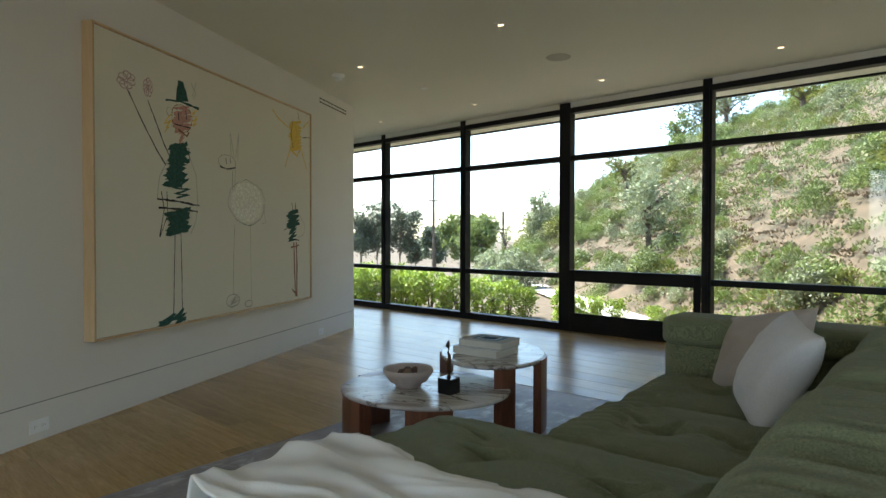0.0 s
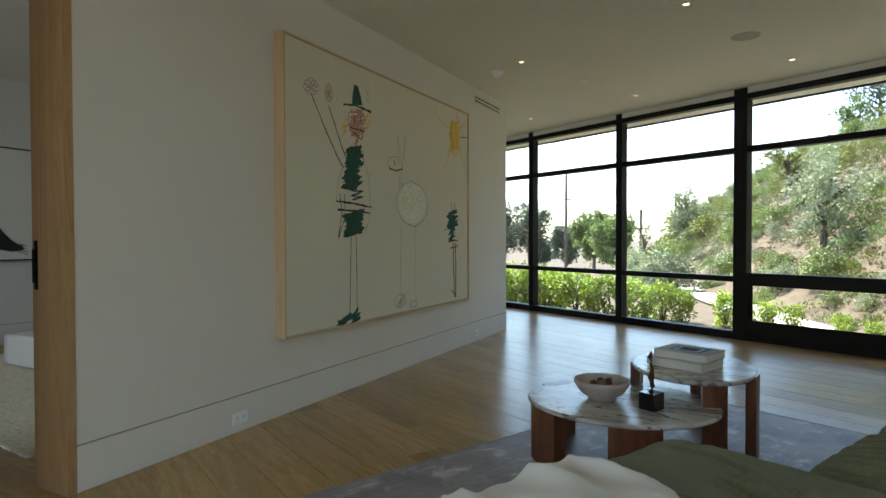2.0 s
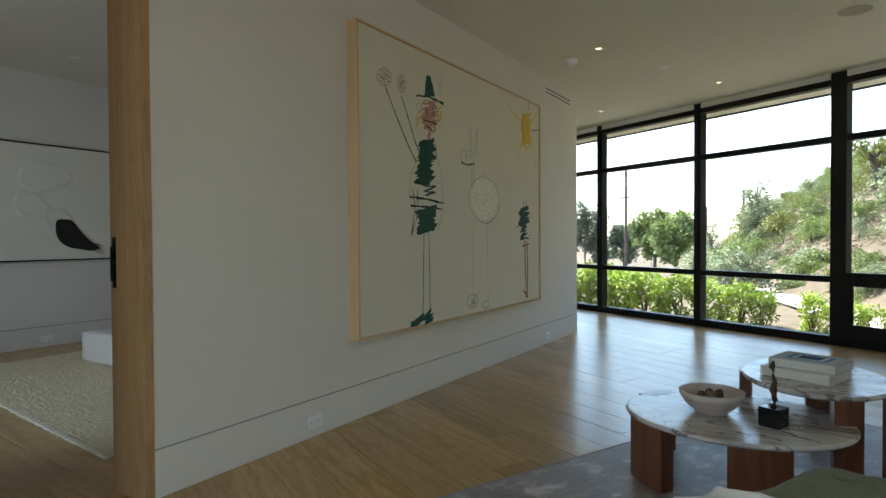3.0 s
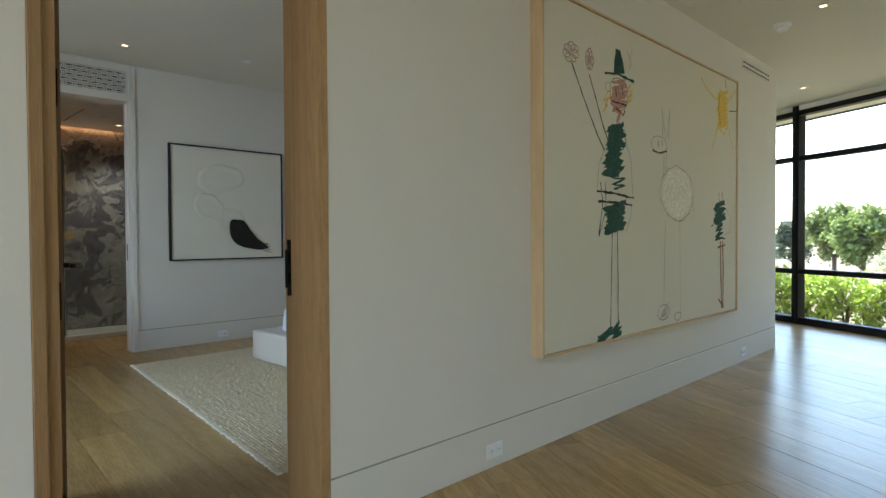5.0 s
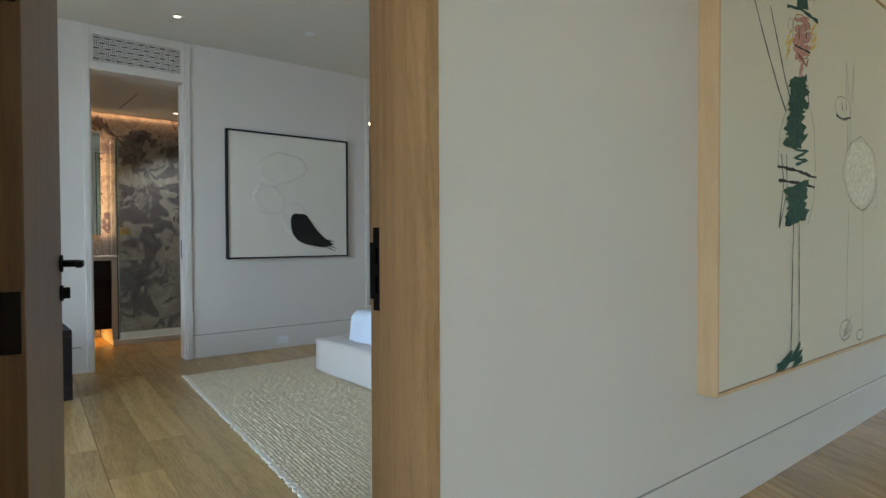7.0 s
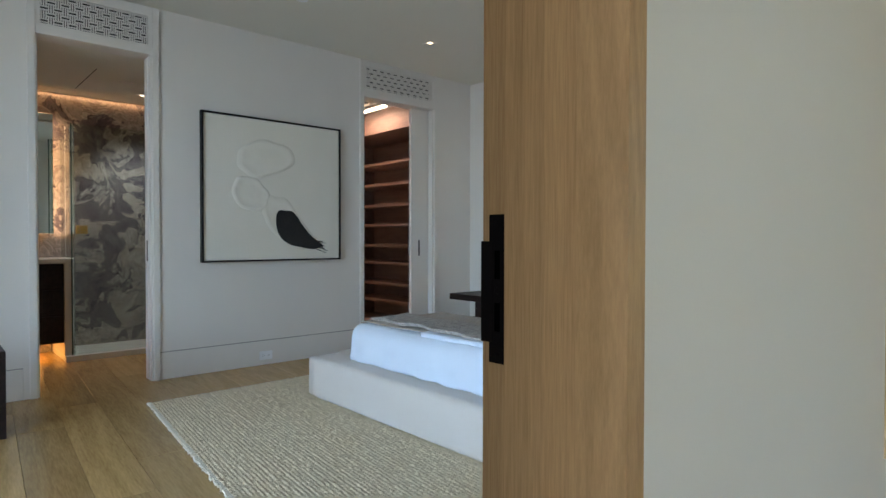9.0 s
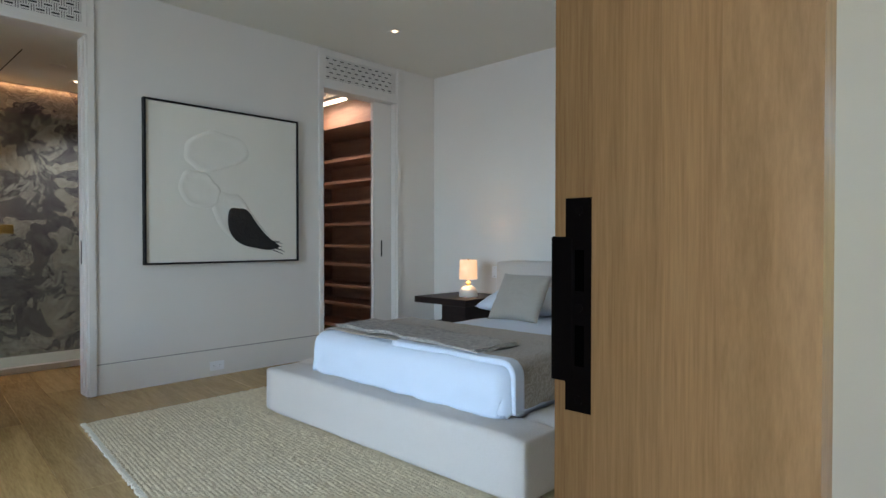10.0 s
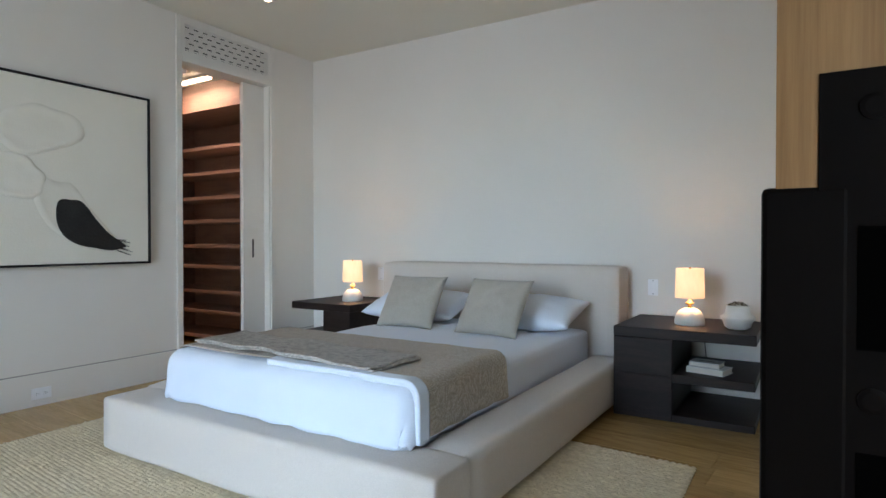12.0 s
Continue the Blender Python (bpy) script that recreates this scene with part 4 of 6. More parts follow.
coffee_table("coffee_table", "low oval marble coffee table on curved walnut legs", -0.725, 2.97, 0.465, 0.405, 0, 0.305, [(222, 0.55, 0.98, 0.281), (287, 0.52, 0.975, 0.281), (148, 0.42, 1.03, 0.306)])
coffee_table("coffee_table", "taller oval marble table nested over the low one", -0.425, 3.39, 0.31, 0.415, 8, 0.432, [(-18, 0.42, 1.03, 0.428), (172, 0.45, 1.03, 0.43), (75, 0.42, 0.97, 0.408), (-75, 0.4, 0.96, 0.408)])

bw = thing("bowl", "fluted pale ceramic footed bowl of dried fruit", "bowl", at=(-0.815, 2.95, 0.305))
CER = mat("bisque", (0.52, 0.44, 0.39), 0.75, (0.45, 0.37, 0.33), 25, 0.5, 0.15, 160)
prof = [(0.0, 0.0), (0.060, 0.0), (0.064, 0.008), (0.063, 0.016), (0.082, 0.026), (0.096, 0.042), (0.103, 0.058), (0.114, 0.066), (0.121, 0.080), (0.123, 0.098), (0.117, 0.100), (0.112, 0.082), (0.090, 0.052), (0.0, 0.038)]
b_ = lathe(prof, 72)
for v in b_.verts:
    rr = math.hypot(v.co.x, v.co.y)
    if 0.017 < v.co.z < 0.062 and rr > 0.0599 and abs(v.co.z - 0.050) > 0.0005:
        k = 1 + 0.045 * math.cos(18 * math.atan2(v.co.y, v.co.x))
        v.co.x *= k
        v.co.y *= k
part("body", moved(b_, Matrix.Diagonal((1.12, 1.12, 1.0, 1))), CER, bw, smooth=True)
PODS = [mat("pod_brown", (0.10, 0.052, 0.035), 0.7, (0.05, 0.028, 0.022), 60, 0.7, 0.4, 120), mat("pod_plum", (0.09, 0.035, 0.045), 0.7, (0.16, 0.09, 0.07), 60, 0.6, 0.4, 120), mat("pod_straw", (0.24, 0.16, 0.10), 0.75, (0.10, 0.06, 0.04), 60, 0.6, 0.4, 120)]
for i in range(14):
    fr = bmesh.new()
    bmesh.ops.create_icosphere(fr, subdivisions=2, radius=0.014 + 0.006 * ROUT.random())
    for v in fr.verts:
        v.co *= 1 + 0.4 * noise.noise(v.co * 60 + Vector((i, 0, 0)))
    a_, r_ = ROUT.uniform(0, 6.28), 0.05 * math.sqrt(ROUT.random())
    part("dried_pod", moved(fr, Matrix.Translation((r_ * math.cos(a_), r_ * math.sin(a_), 0.068 + 0.02 * ROUT.random()))), (PODS[i % 3]), bw, "shrivelled brown pod")

sc = thing("sculpture", "small bronze abstract figure on a black cube", "sculpture", at=(-0.565, 2.865, 0.305), rz=-24)
part("plinth", box(-0.042, 0.042, -0.042, 0.042, 0, 0.082, 0.002, 1), mat("polished_black", (0.008, 0.008, 0.009), 0.12, None, 5, 0.2, 0), sc, "polished black cube")
BRZ = mat("bronze", (0.10, 0.055, 0.028), 0.45, (0.05, 0.028, 0.016), 40, 0.8, 0.4, 90, 0.8)
part("figure", join([tube([(0, 0, 0.08), (0.004, 0, 0.11), (-0.002, 0, 0.15), (0.004, 0, 0.19), (-0.004, 0, 0.215), (-0.001, 0, 0.235)], [0.018, 0.013, 0.016, 0.009, 0.005, 0.006], 10),
                     tube([(-0.003, 0, 0.225), (-0.008, 0, 0.245), (-0.002, 0, 0.272)], [0.005, 0.013, 0.005], 10)]), BRZ, sc, "rough bronze figure", True)


def book(name, label, x, y, z, w, d, h, rz, cover, page=None, group="books"):
    o = thing(name, label, "book", group, at=(x, y, z), rz=rz)
    part("cover", join([box(-w / 2, w / 2, -d / 2, d / 2, 0, 0.003), box(-w / 2, w / 2, -d / 2, d / 2, h - 0.003, h), box(-w / 2, -w / 2 + 0.003, -d / 2, d / 2, 0.003, h - 0.003)]), cover, o)
    part("page_block", box(-w / 2 + 0.003, w / 2 - 0.005, -d / 2 + 0.005, d / 2 - 0.005, 0.003, h - 0.003), page or PAGE, o, "white page block")
    return o


PAGE = mat("paper", (0.66, 0.64, 0.58), 0.85, (0.58, 0.56, 0.50), 5, 0.5, 0.3, 400, stretch=(1, 1, 30))
WHITECOVER = mat("white_cover", (0.70, 0.70, 0.68), 0.7, None, 6, 0.3, 0.02)
GREYCOVER = mat("grey_cover", (0.45, 0.46, 0.45), 0.85, None, 6, 0.3, 0.02, spec=0.1)
book("book", "thick white art book on the marble table", -0.455, 3.33, 0.435, 0.30, 0.255, 0.042, -22, WHITECOVER)
tb = book("book", "pale art book with a blue square on its cover", -0.435, 3.345, 0.4775, 0.285, 0.23, 0.042, -20, GREYCOVER)
for s, c_, z_ in ((0.088, (0.07, 0.22, 0.36), 0.0425), (0.068, (0.55, 0.57, 0.55), 0.0428), (0.05, (0.02, 0.05, 0.12), 0.0431)):
    part("cover_print", box(-s, s, -s * 0.78, s * 0.78, z_ - 0.0003, z_), mat("print_%d" % int(s * 1000), c_, 0.85, None, 9, 0.2, 0, spec=0.1), tb)

# sofa
SOFA = woven("green_weave", (0.31, 0.33, 0.19), (0.105, 0.12, 0.066), 0.95, 260, 260, 0.0016, ("X", "Y"), 0.6, blot=(0.20, 0.218, 0.12), blot_scale=60)
sf = thing("sofa", "moss green tufted modular sofa with a chaise and loose folds", "sofa", at=(0, 0, 0), rz=-24.5)


def soft(name, u0, u1, v0, v1, z0, z1, r, label="", **kw):
    b_ = soft_box(u1 - u0, v1 - v0, z1 - z0, r, **kw)
    return part(name, moved(b_, Matrix.Translation(((u0 + u1) / 2, (v0 + v1) / 2, z0))), SOFA, sf, label, True)


soft("chaise_seat", -1.27, 0.02, 0.72, 1.797, 0.06, 0.428, 0.06, n=120, folds=0.010, puff=0.045, wrinkle=0.007, tuft=((-0.2, 0.22, 0.04, 0.10), (0.24, 0.22, 0.04, 0.10), (-0.2, -0.2, 0.04, 0.10), (0.24, -0.2, 0.04, 0.10)), creases=((-0.27, 0.20, -0.13, 0.26, 0.045, 0.013), (0.17, 0.2, 0.31, 0.26, 0.045, 0.013), (-0.5, 0.34, -0.28, 0.31, 0.018, 0.011), (0.36, 0.05, 0.44, 0.42, 0.016, 0.012), (-0.55, 0.0, -0.25, -0.05, 0.018, 0.012), (-0.2, 0.22, 0.24, 0.22, 0.012, 0.02), (-0.2, -0.2, -0.2, 0.22, 0.010, 0.022), (0.24, -0.2, 0.24, 0.22, 0.010, 0.022)), seed=1, scale=6)
PLEATS = tuple((-0.45, -0.27 + 0.062 * k, -0.30 + 0.05 * (k % 3), -0.25 + 0.055 * k, 0.018 + 0.006 * (k % 2), 0.012) for k in range(9))
soft("seat", -0.87, 0.05, 1.800, 2.497, 0.06, 0.395, 0.055, n=120, folds=0.010, puff=0.05, wrinkle=0.008, tuft=((-0.12, -0.02, 0.05, 0.10), (0.2, -0.02, 0.05, 0.10)), creases=((-0.17, -0.06, -0.07, 0.05, 0.05, 0.013), (0.15, -0.07, 0.24, 0.04, 0.05, 0.013), (-0.12, -0.02, 0.2, -0.02, 0.026, 0.020), (0.2, -0.02, 0.44, 0.02, 0.014, 0.018)) + PLEATS, seed=3, scale=7)
soft("seat", -0.87, 0.05, 2.500, 3.19, 0.06, 0.385, 0.055, n=120, folds=0.010, puff=0.05, wrinkle=0.008, tuft=((-0.12, 0.02, 0.05, 0.10), (0.2, 0.0, 0.05, 0.10)), creases=((-0.18, -0.02, -0.07, 0.07, 0.05, 0.013), (-0.12, 0.02, 0.2, 0.0, 0.026, 0.020), (0.14, -0.05, 0.23, 0.05, 0.045, 0.013)) + PLEATS, seed=7, scale=7)
soft("arm_base", -0.875, 0.40, 3.19, 3.45, 0.06, 0.562, 0.028, n=24, wrinkle=0.003, seed=2)
soft("arm_roll", -0.885, 0.40, 3.165, 3.458, 0.548, 0.70, 0.045, n=30, puff=0.0, wrinkle=0.004, seed=5, creases=((0.0, -0.2, 0.0, 0.2, 0.022, 0.012),))
for k_, (v0_, v1_, u0_) in enumerate(((0.70, 1.220, -0.10), (1.228, 1.856, -0.09), (1.864, 2.546, -0.06), (2.554, 3.162, -0.03))):
    hv = (v1_ - v0_) / 2
    soft("back", u0_, 0.42, v0_, v1_, 0.30, 0.70, 0.13, n=70, folds=0.008, puff=0.04, wrinkle=0.007, seed=4 + 3 * k_, scale=5,
         creases=((-0.25, hv - 0.10, 0.16, hv - 0.085, 0.026, 0.012), (-0.26, 0.11 - hv, 0.12, 0.10 - hv, 0.022, 0.012), (-0.25, 0.19 - hv, 0.0, 0.18 - hv, 0.012, 0.012), (-0.24, 0.02, -0.02, 0.04, 0.010, 0.014)))
soft("back_base", 0.06, 0.40, 0.72, 3.18, 0.06, 0.34, 0.05, n=14)
part("plinth", box(-1.12, 0.36, 0.80, 1.80, 0.0135, 0.075), BLACK, sf)
part("plinth", box(-0.76, 0.36, 1.80, 3.28, 0.0135, 0.075), BLACK, sf)


def scatter(name, label, u, v, z, w, h, t, yaw, lean, material, seed, twist=0):
    o = thing(name, label, "cushion", "sofa cushions")
    b_ = cushion(w, h, t, seed=seed)
    o.matrix_world = pose(*uv(u, v, z, 24.5), 0, 0, -24.5 + yaw) @ pose(0, 0, 0, lean) @ pose(0, 0, h * 0.12 if twist else 0) @ pose(0, 0, 0, 0, twist)
    part("cover", b_, material, o, smooth=True)
    return o


PALE = woven("pale_linen", (0.66, 0.64, 0.63), (0.54, 0.52, 0.52), 0.9, 260, 260, 0.0006, ("X", "Z"), 0.3)
TAN = woven("oat_linen", (0.52, 0.45, 0.41), (0.42, 0.37, 0.33), 0.9, 260, 260, 0.0006, ("X", "Z"), 0.3)
scatter("cushion", "pale grey linen scatter cushion leaning on the sofa", -0.34, 2.47, 0.385, 0.37, 0.42, 0.20, -62, -27, PALE, 1, 9)
scatter("cushion", "oat-coloured linen scatter cushion by the sofa arm", -0.41, 2.89, 0.375, 0.47, 0.42, 0.16, -36, -33, TAN, 4, -15)

# throw over the end of the chaise
th = thing("throw_blanket", "crumpled cream throw over the end of the chaise", "blanket", rz=-24.5)
b_ = bmesh.new()
bmesh.ops.create_grid(b_, x_segments=90, y_segments=70, size=0.5)
for v in b_.verts:
    s, t_ = v.co.x + 0.5, v.co.y + 0.5
    u, w = -1.38 + 0.93 * s, 0.735 + 0.53 * t_ - 0.012 * math.sin(s * 7) * t_
    edge = max(0.0, -1.23 - u)
    top = 0.482 - (edge * 3.0 if edge > 0 else 0)
    f = noise.noise((u * 1.6 - w, w * 7.0 + u * 1.5, 2.0)) * 0.034 + (0.5 - abs(noise.noise((u * 1.4, w * 8.5 - u * 2.2, 5.0)))) * 0.055 + 0.012 * noise.noise((u * 9, w * 12, 1.0)) - 0.016
    fall = (t_ > 0.9) * (t_ - 0.9) * 0.25
    v.co = Vector((max(u, -1.30 + (u + 1.38) * 0.1 if u < -1.285 else u), w + 0.05 * noise.noise((u * 3.2, w * 2.5, 9)), top + f - fall + 0.01))
part("cloth", b_, mat("cream_throw", (0.82, 0.81, 0.78), 0.95, (0.75, 0.73, 0.69), 8, 0.5, 0.25, 260, sheen=0.3), th, smooth=True)
so_ = th.children[0].modifiers.new("thick", "SOLIDIFY")
so_.thickness = 0.008

# ceiling fittings
LAMPM = mat("lamp_glow", (1, 0.85, 0.6), 0.5, None, 5, 0, 0, emit=0.7, emit_color=(1.0, 0.72, 0.42))


def downlight(x, y, z, lit=True):
    o = thing("downlight", "small square recessed downlight, lit warm" if lit else "small square recessed downlight", "downlight", "recessed downlights", at=(x, y, z))
    part("trim", join([box(-0.045, 0.045, -0.045, -0.021, -0.004, 0), box(-0.045, 0.045, 0.021, 0.045, -0.004, 0), box(-0.045, -0.021, -0.021, 0.021, -0.004, 0), box(0.021, 0.045, -0.021, 0.021, -0.004, 0)]), TRIM, o)
    part("lens", box(-0.021, 0.021, -0.021, 0.021, -0.0025, -0.0005), LAMPM if lit else PLASTIC, o, "glowing warm lens" if lit else "")
    return o


for x, y in ((-0.55, 4.40), (-2.02, 5.16), (-1.29, 6.98), (-2.78, 7.70), (0.20, 6.22), (1.67, 5.52)):
    downlight(x, y, CL)
for x, y in ((-6.55, 1.95), (-6.37, 4.23)):
    downlight(x, y, CB)


def disc(name, label, cat, x, y, z, r, h, m=None):
    o = thing(name, label, cat, at=(x, y, z))
    part("body", lathe([(0, 0), (r, 0), (r, -h * 0.4), (r * 0.86, -h), (0, -h)], 32), m or TRIM, o, smooth=False)
    return o


disc("ceiling_speaker", "round white flush ceiling speaker", "speaker", -0.18, 5.33, CL, 0.11, 0.006, mat("speaker_mesh", (0.5, 0.49, 0.45), 0.7, None, 300, 0.6, 0.1))
sm = disc("smoke_detector", "round white smoke detector on the ceiling", "smoke detector", -2.34, 5.36, CL, 0.062, 0.03, PLASTIC)
part("sensor", lathe([(0, -0.03), (0.036, -0.03), (0.034, -0.052), (0, -0.054)], 24), PLASTIC, sm)
disc("sprinkler_cover", "flat round white sprinkler cover", "sprinkler", -1.66, 6.07, CL, 0.045, 0.008, PLASTIC)
disc("sprinkler_cover", "flat round white sprinkler cover", "sprinkler", -6.27, 2.93, CB, 0.045, 0.008, PLASTIC)

# ---- bedroom things ----
JUTE = mat("cream_jute", (0.80, 0.68, 0.46), 0.95, (0.62, 0.50, 0.31), 55, 0.9, 0.5, 260, stretch=(0.5, 1, 1), sheen=0.15, detail=8, spec=0.15)
rg = thing("rug", "thick cream woven jute rug with a fringed edge, under the bed", "rug")
q = [Vector((-6.50, 1.96, 0)), Vector((-3.42, 1.66, 0)), Vector((-3.44, 4.13, 0)), Vector((-6.56, 4.35, 0))]
# rows of twisted yarn, every other row set half a stitch on
RW, RN = 520, 420
us_, vs_ = np.meshgrid(np.linspace(0, 1, RW), np.linspace(0, 1, RN))
q_ = [np.array(tuple(p)) for p in q]
xy_ = (q_[0] * (1 - us_)[..., None] + q_[1] * us_[..., None]) * (1 - vs_)[..., None] + (q_[3] * (1 - us_)[..., None] + q_[2] * us_[..., None]) * vs_[..., None]
along, across = us_ * 3.1, vs_ * 2.42
rs_ = np.random.RandomState(6)
drift = np.cumsum(rs_.normal(0, 0.0007, (RN, 1)), axis=0) + 0.004 * np.sin(along * 2.3 + across * 1.1)
row_ = (across + drift) / 0.0205
stitch = along / 0.029 + 0.5 * (np.floor(row_) % 2) + 0.15 * np.sin(row_ * 1.7)
lump = rs_.normal(1.0, 0.26, (140, 160))[np.clip(np.floor(row_).astype(int), 0, 139), np.clip(np.floor(stitch).astype(int), 0, 159)]
high = np.abs(np.sin(row_ * math.pi)) ** 0.7 * (0.45 + 0.55 * np.abs(np.sin(stitch * math.pi)) ** 0.8) * np.clip(lump, 0.35, 1.7)
xy_[..., 2] = 0.007 + 0.0062 * high
rim_ = np.minimum(np.minimum(us_, 1 - us_) * 3.1, np.minimum(vs_, 1 - vs_) * 2.42)
xy_[..., 2] = np.where(rim_ < 0.003, 0.002, xy_[..., 2])
xy_[..., 1] += np.where(rim_ < 0.012, 0.006 * np.sin(along * 210) + 0.004 * np.sin(along * 77), 0)
xy_[..., 0] += np.where(rim_ < 0.012, 0.005 * np.sin(across * 190), 0)
ids = np.arange(RW * RN).reshape(RN, RW)
quads = np.stack([ids[:-1, :-1], ids[:-1, 1:], ids[1:, 1:], ids[1:, :-1]], axis=-1).reshape(-1, 4)
jm = bpy.data.meshes.new("weave")
jm.from_pydata(xy_.reshape(-1, 3).tolist(), [], quads.tolist())
jm.materials.append(JUTE)
jm.shade_smooth()
new("weave", jm).parent = rg
fr_ = bmesh.new()
RF = random.Random(2)
for i in range(330):
    p = q[0].lerp(q[1], i / 329)
    l_ = RF.uniform(0.008, 0.022)
    box(p.x - 0.004, p.x + 0.004, p.y - l_, p.y + 0.006, 0.001, 0.012, bm=fr_)
tagged(part("fringe", fr_, mat("jute_fringe", (0.82, 0.76, 0.62), 0.95, None, 40, 0.5, 0.2), rg, "short cream fringe"), kind="stuff")

BEDF = woven("oat_bouclette", (0.70, 0.64, 0.58), (0.60, 0.545, 0.49), 0.92, 330, 330, 0.0006, ("X", "Z"), 0.25)
LINEN = mat("white_cotton", (0.70, 0.77, 0.87), 0.85, (0.67, 0.74, 0.84), 3, 0.4, 0.12, 300, sheen=0.2)
TAUPE = woven("taupe_linen", (0.54, 0.475, 0.39), (0.31, 0.27, 0.215), 0.95, 120, 150, 0.0015, ("X", "Y"), 0.4)
KNIT = woven("ribbed_knit", (0.62, 0.575, 0.51), (0.28, 0.255, 0.22), 0.95, 42, 300, 0.004, ("X", "Y"), 0.5)
NUBBY = woven("nubby_cushion", (0.50, 0.465, 0.40), (0.36, 0.33, 0.28), 0.95, 210, 210, 0.0014, ("X", "Z"), 0.4)

bed = thing("bed", "low upholstered oat-coloured platform bed with a thick headboard", "bed")


def block(name, parent, material, x0, x1, y0, y1, z0, z1, r, label="", **kw):
    b_ = soft_box(x1 - x0, y1 - y0, z1 - z0, r, **kw)
    return part(name, moved(b_, Matrix.Translation(((x0 + x1) / 2, (y0 + y1) / 2, z0))), material, parent, label, True)


block("foot_panel", bed, BEDF, -5.97, -4.02, 2.80, 3.06, 0.018, 0.285, 0.028, n=18, wrinkle=0.003, seed=1)
block("side_panel", bed, BEDF, -4.255, -4.025, 3.063, 5.18, 0.018, 0.285, 0.04, n=18, wrinkle=0.003, seed=3)
block("side_panel", bed, BEDF, -6.04, -5.69, 3.063, 5.18, 0.018, 0.285, 0.04, n=18, wrinkle=0.003, seed=6)
block("headboard", bed, BEDF, -6.08, -4.09, 5.20, 5.47, 0.018, 0.875, 0.035, n=22, wrinkle=0.003, seed=9)
part("slat_base", box(-5.685, -4.26, 3.065, 5.19, 0.03, 0.20), BLACK, bed)

mt = thing("mattress", "mattress in a smooth white fitted cotton sheet", "mattress")
block("body", mt, LINEN, -5.66, -4.27, 3.0, 5.17, 0.202, 0.455, 0.05, n=26, puff=0.012, wrinkle=0.006, seed=2)


def draped(name, label, cat, x0, x1, y0, y1, top, drop_r, drop_l, drop_f, material, thick=0.012, seed=0.0, ripple=0.008, nx=80, ny=60, part_name="cloth", flare=0.0):
    """A cloth laid over the mattress that hangs over its sides."""
    o = thing(name, label, cat, "bedding")
    bm = bmesh.new()
    us = [x0 - drop_l + (x1 - x0 + drop_l + drop_r) * i / nx for i in range(nx + 1)]
    vs = [y0 - drop_f + (y1 - y0 + drop_f) * j / ny for j in range(ny + 1)]
    rows = []
    for j, w in enumerate(vs):
        row = []
        for u in us:
            x, y, z = u, w, top
            R = 0.045
            over_r, over_l, over_f = u - x1, x0 - u, y0 - w
            side, front = max(over_r, over_l, 0.0), max(over_f, 0.0)
            dist = min(math.hypot(side, front), max(drop_r, drop_l, drop_f))
            if dist > 0:
                ang = math.atan2(front, side)
                a_ = min(dist / R, 1.5708)
                reach = R * math.sin(a_)
                x = (x1 if over_r > 0 else x0 if over_l > 0 else u) + (1 if over_r > 0 else -1) * reach * math.cos(ang) * (side > 0)
                y = (y0 if front > 0 else w) - reach * math.sin(ang)
                z -= R * (1 - math.cos(a_)) + max(0, dist - R * 1.5708)
            k = noise.noise((u * 4 + seed, w * 4, 1.0)) * ripple + noise.noise((u * 11 + seed, w * 11, 4.0)) * ripple * 0.35
            hang = max(over_r, over_l, over_f, 0)
            if hang > 0.03:
                if front > 0:
                    y -= flare * dist * math.sin(ang) + (abs(noise.noise((u * 5 + seed, 0, 2))) * 0.03 + 0.02 * noise.noise((u * 9 + seed, dist * 7, 5))) * hang / 0.2
                elif over_r > 0:
                    x += abs(noise.noise((w * 5 + seed, 0, 2))) * 0.03 * hang / 0.2
            else:
                z += k
            row.append(bm.verts.new((x, y, z)))
        rows.append(row)
    for a, b in zip(rows, rows[1:]):
        for i in range(nx):
            bm.faces.new((a[i], a[i + 1], b[i + 1], b[i]))
    c = part(part_name, bm, material, o, smooth=True)
    md = c.modifiers.new("thick", "SOLIDIFY")
    md.thickness, md.offset = thick, 1.0
    return o


draped("duvet", "white cotton duvet tucked round the foot of the bed", "duvet", -5.62, -4.285, 3.02, 3.74, 0.498, 0.22, 0.21, 0.235, LINEN, 0.022, 3.0, 0.012, flare=0.06)
fold_ = draped("duvet_fold", "white cotton duvet edge", "duvet", -5.0, -4.272, 2.99, 3.055, 0.512, 0.235, 0.0, 0.0, LINEN, 0.026, 6.0, 0.004, nx=50, ny=8, part_name="turned_edge")
fold_.children[0].parent = bpy.data.objects["duvet"]
bpy.data.objects.remove(fold_)
draped("bed_blanket", "taupe linen blanket across the middle of the bed", "blanket", -5.635, -4.262, 3.03, 3.72, 0.528, 0.235, 0.235, 0.0, TAUPE, 0.006, 8.0, 0.007)
kb = draped("throw_blanket", "folded ribbed grey-beige knit throw on the bed", "blanket", -5.62, -4.43, 3.06, 3.36, 0.538, 0.0, 0.0, 0.0, KNIT, 0.009, 5.0, 0.016)
c_ = kb.children[0].copy()
c_.name = "fold"
scene.collection.objects.link(c_)
c_.location.z += 0.010
c_.location.y -= 0.006
c_.location.x -= 0.012
kb.matrix_world = Matrix.Translation((-5.02, 3.21, 0)) @ pose(0, 0, 0, 0, 0, -3.5) @ Matrix.Translation((5.02, -3.21, 0))


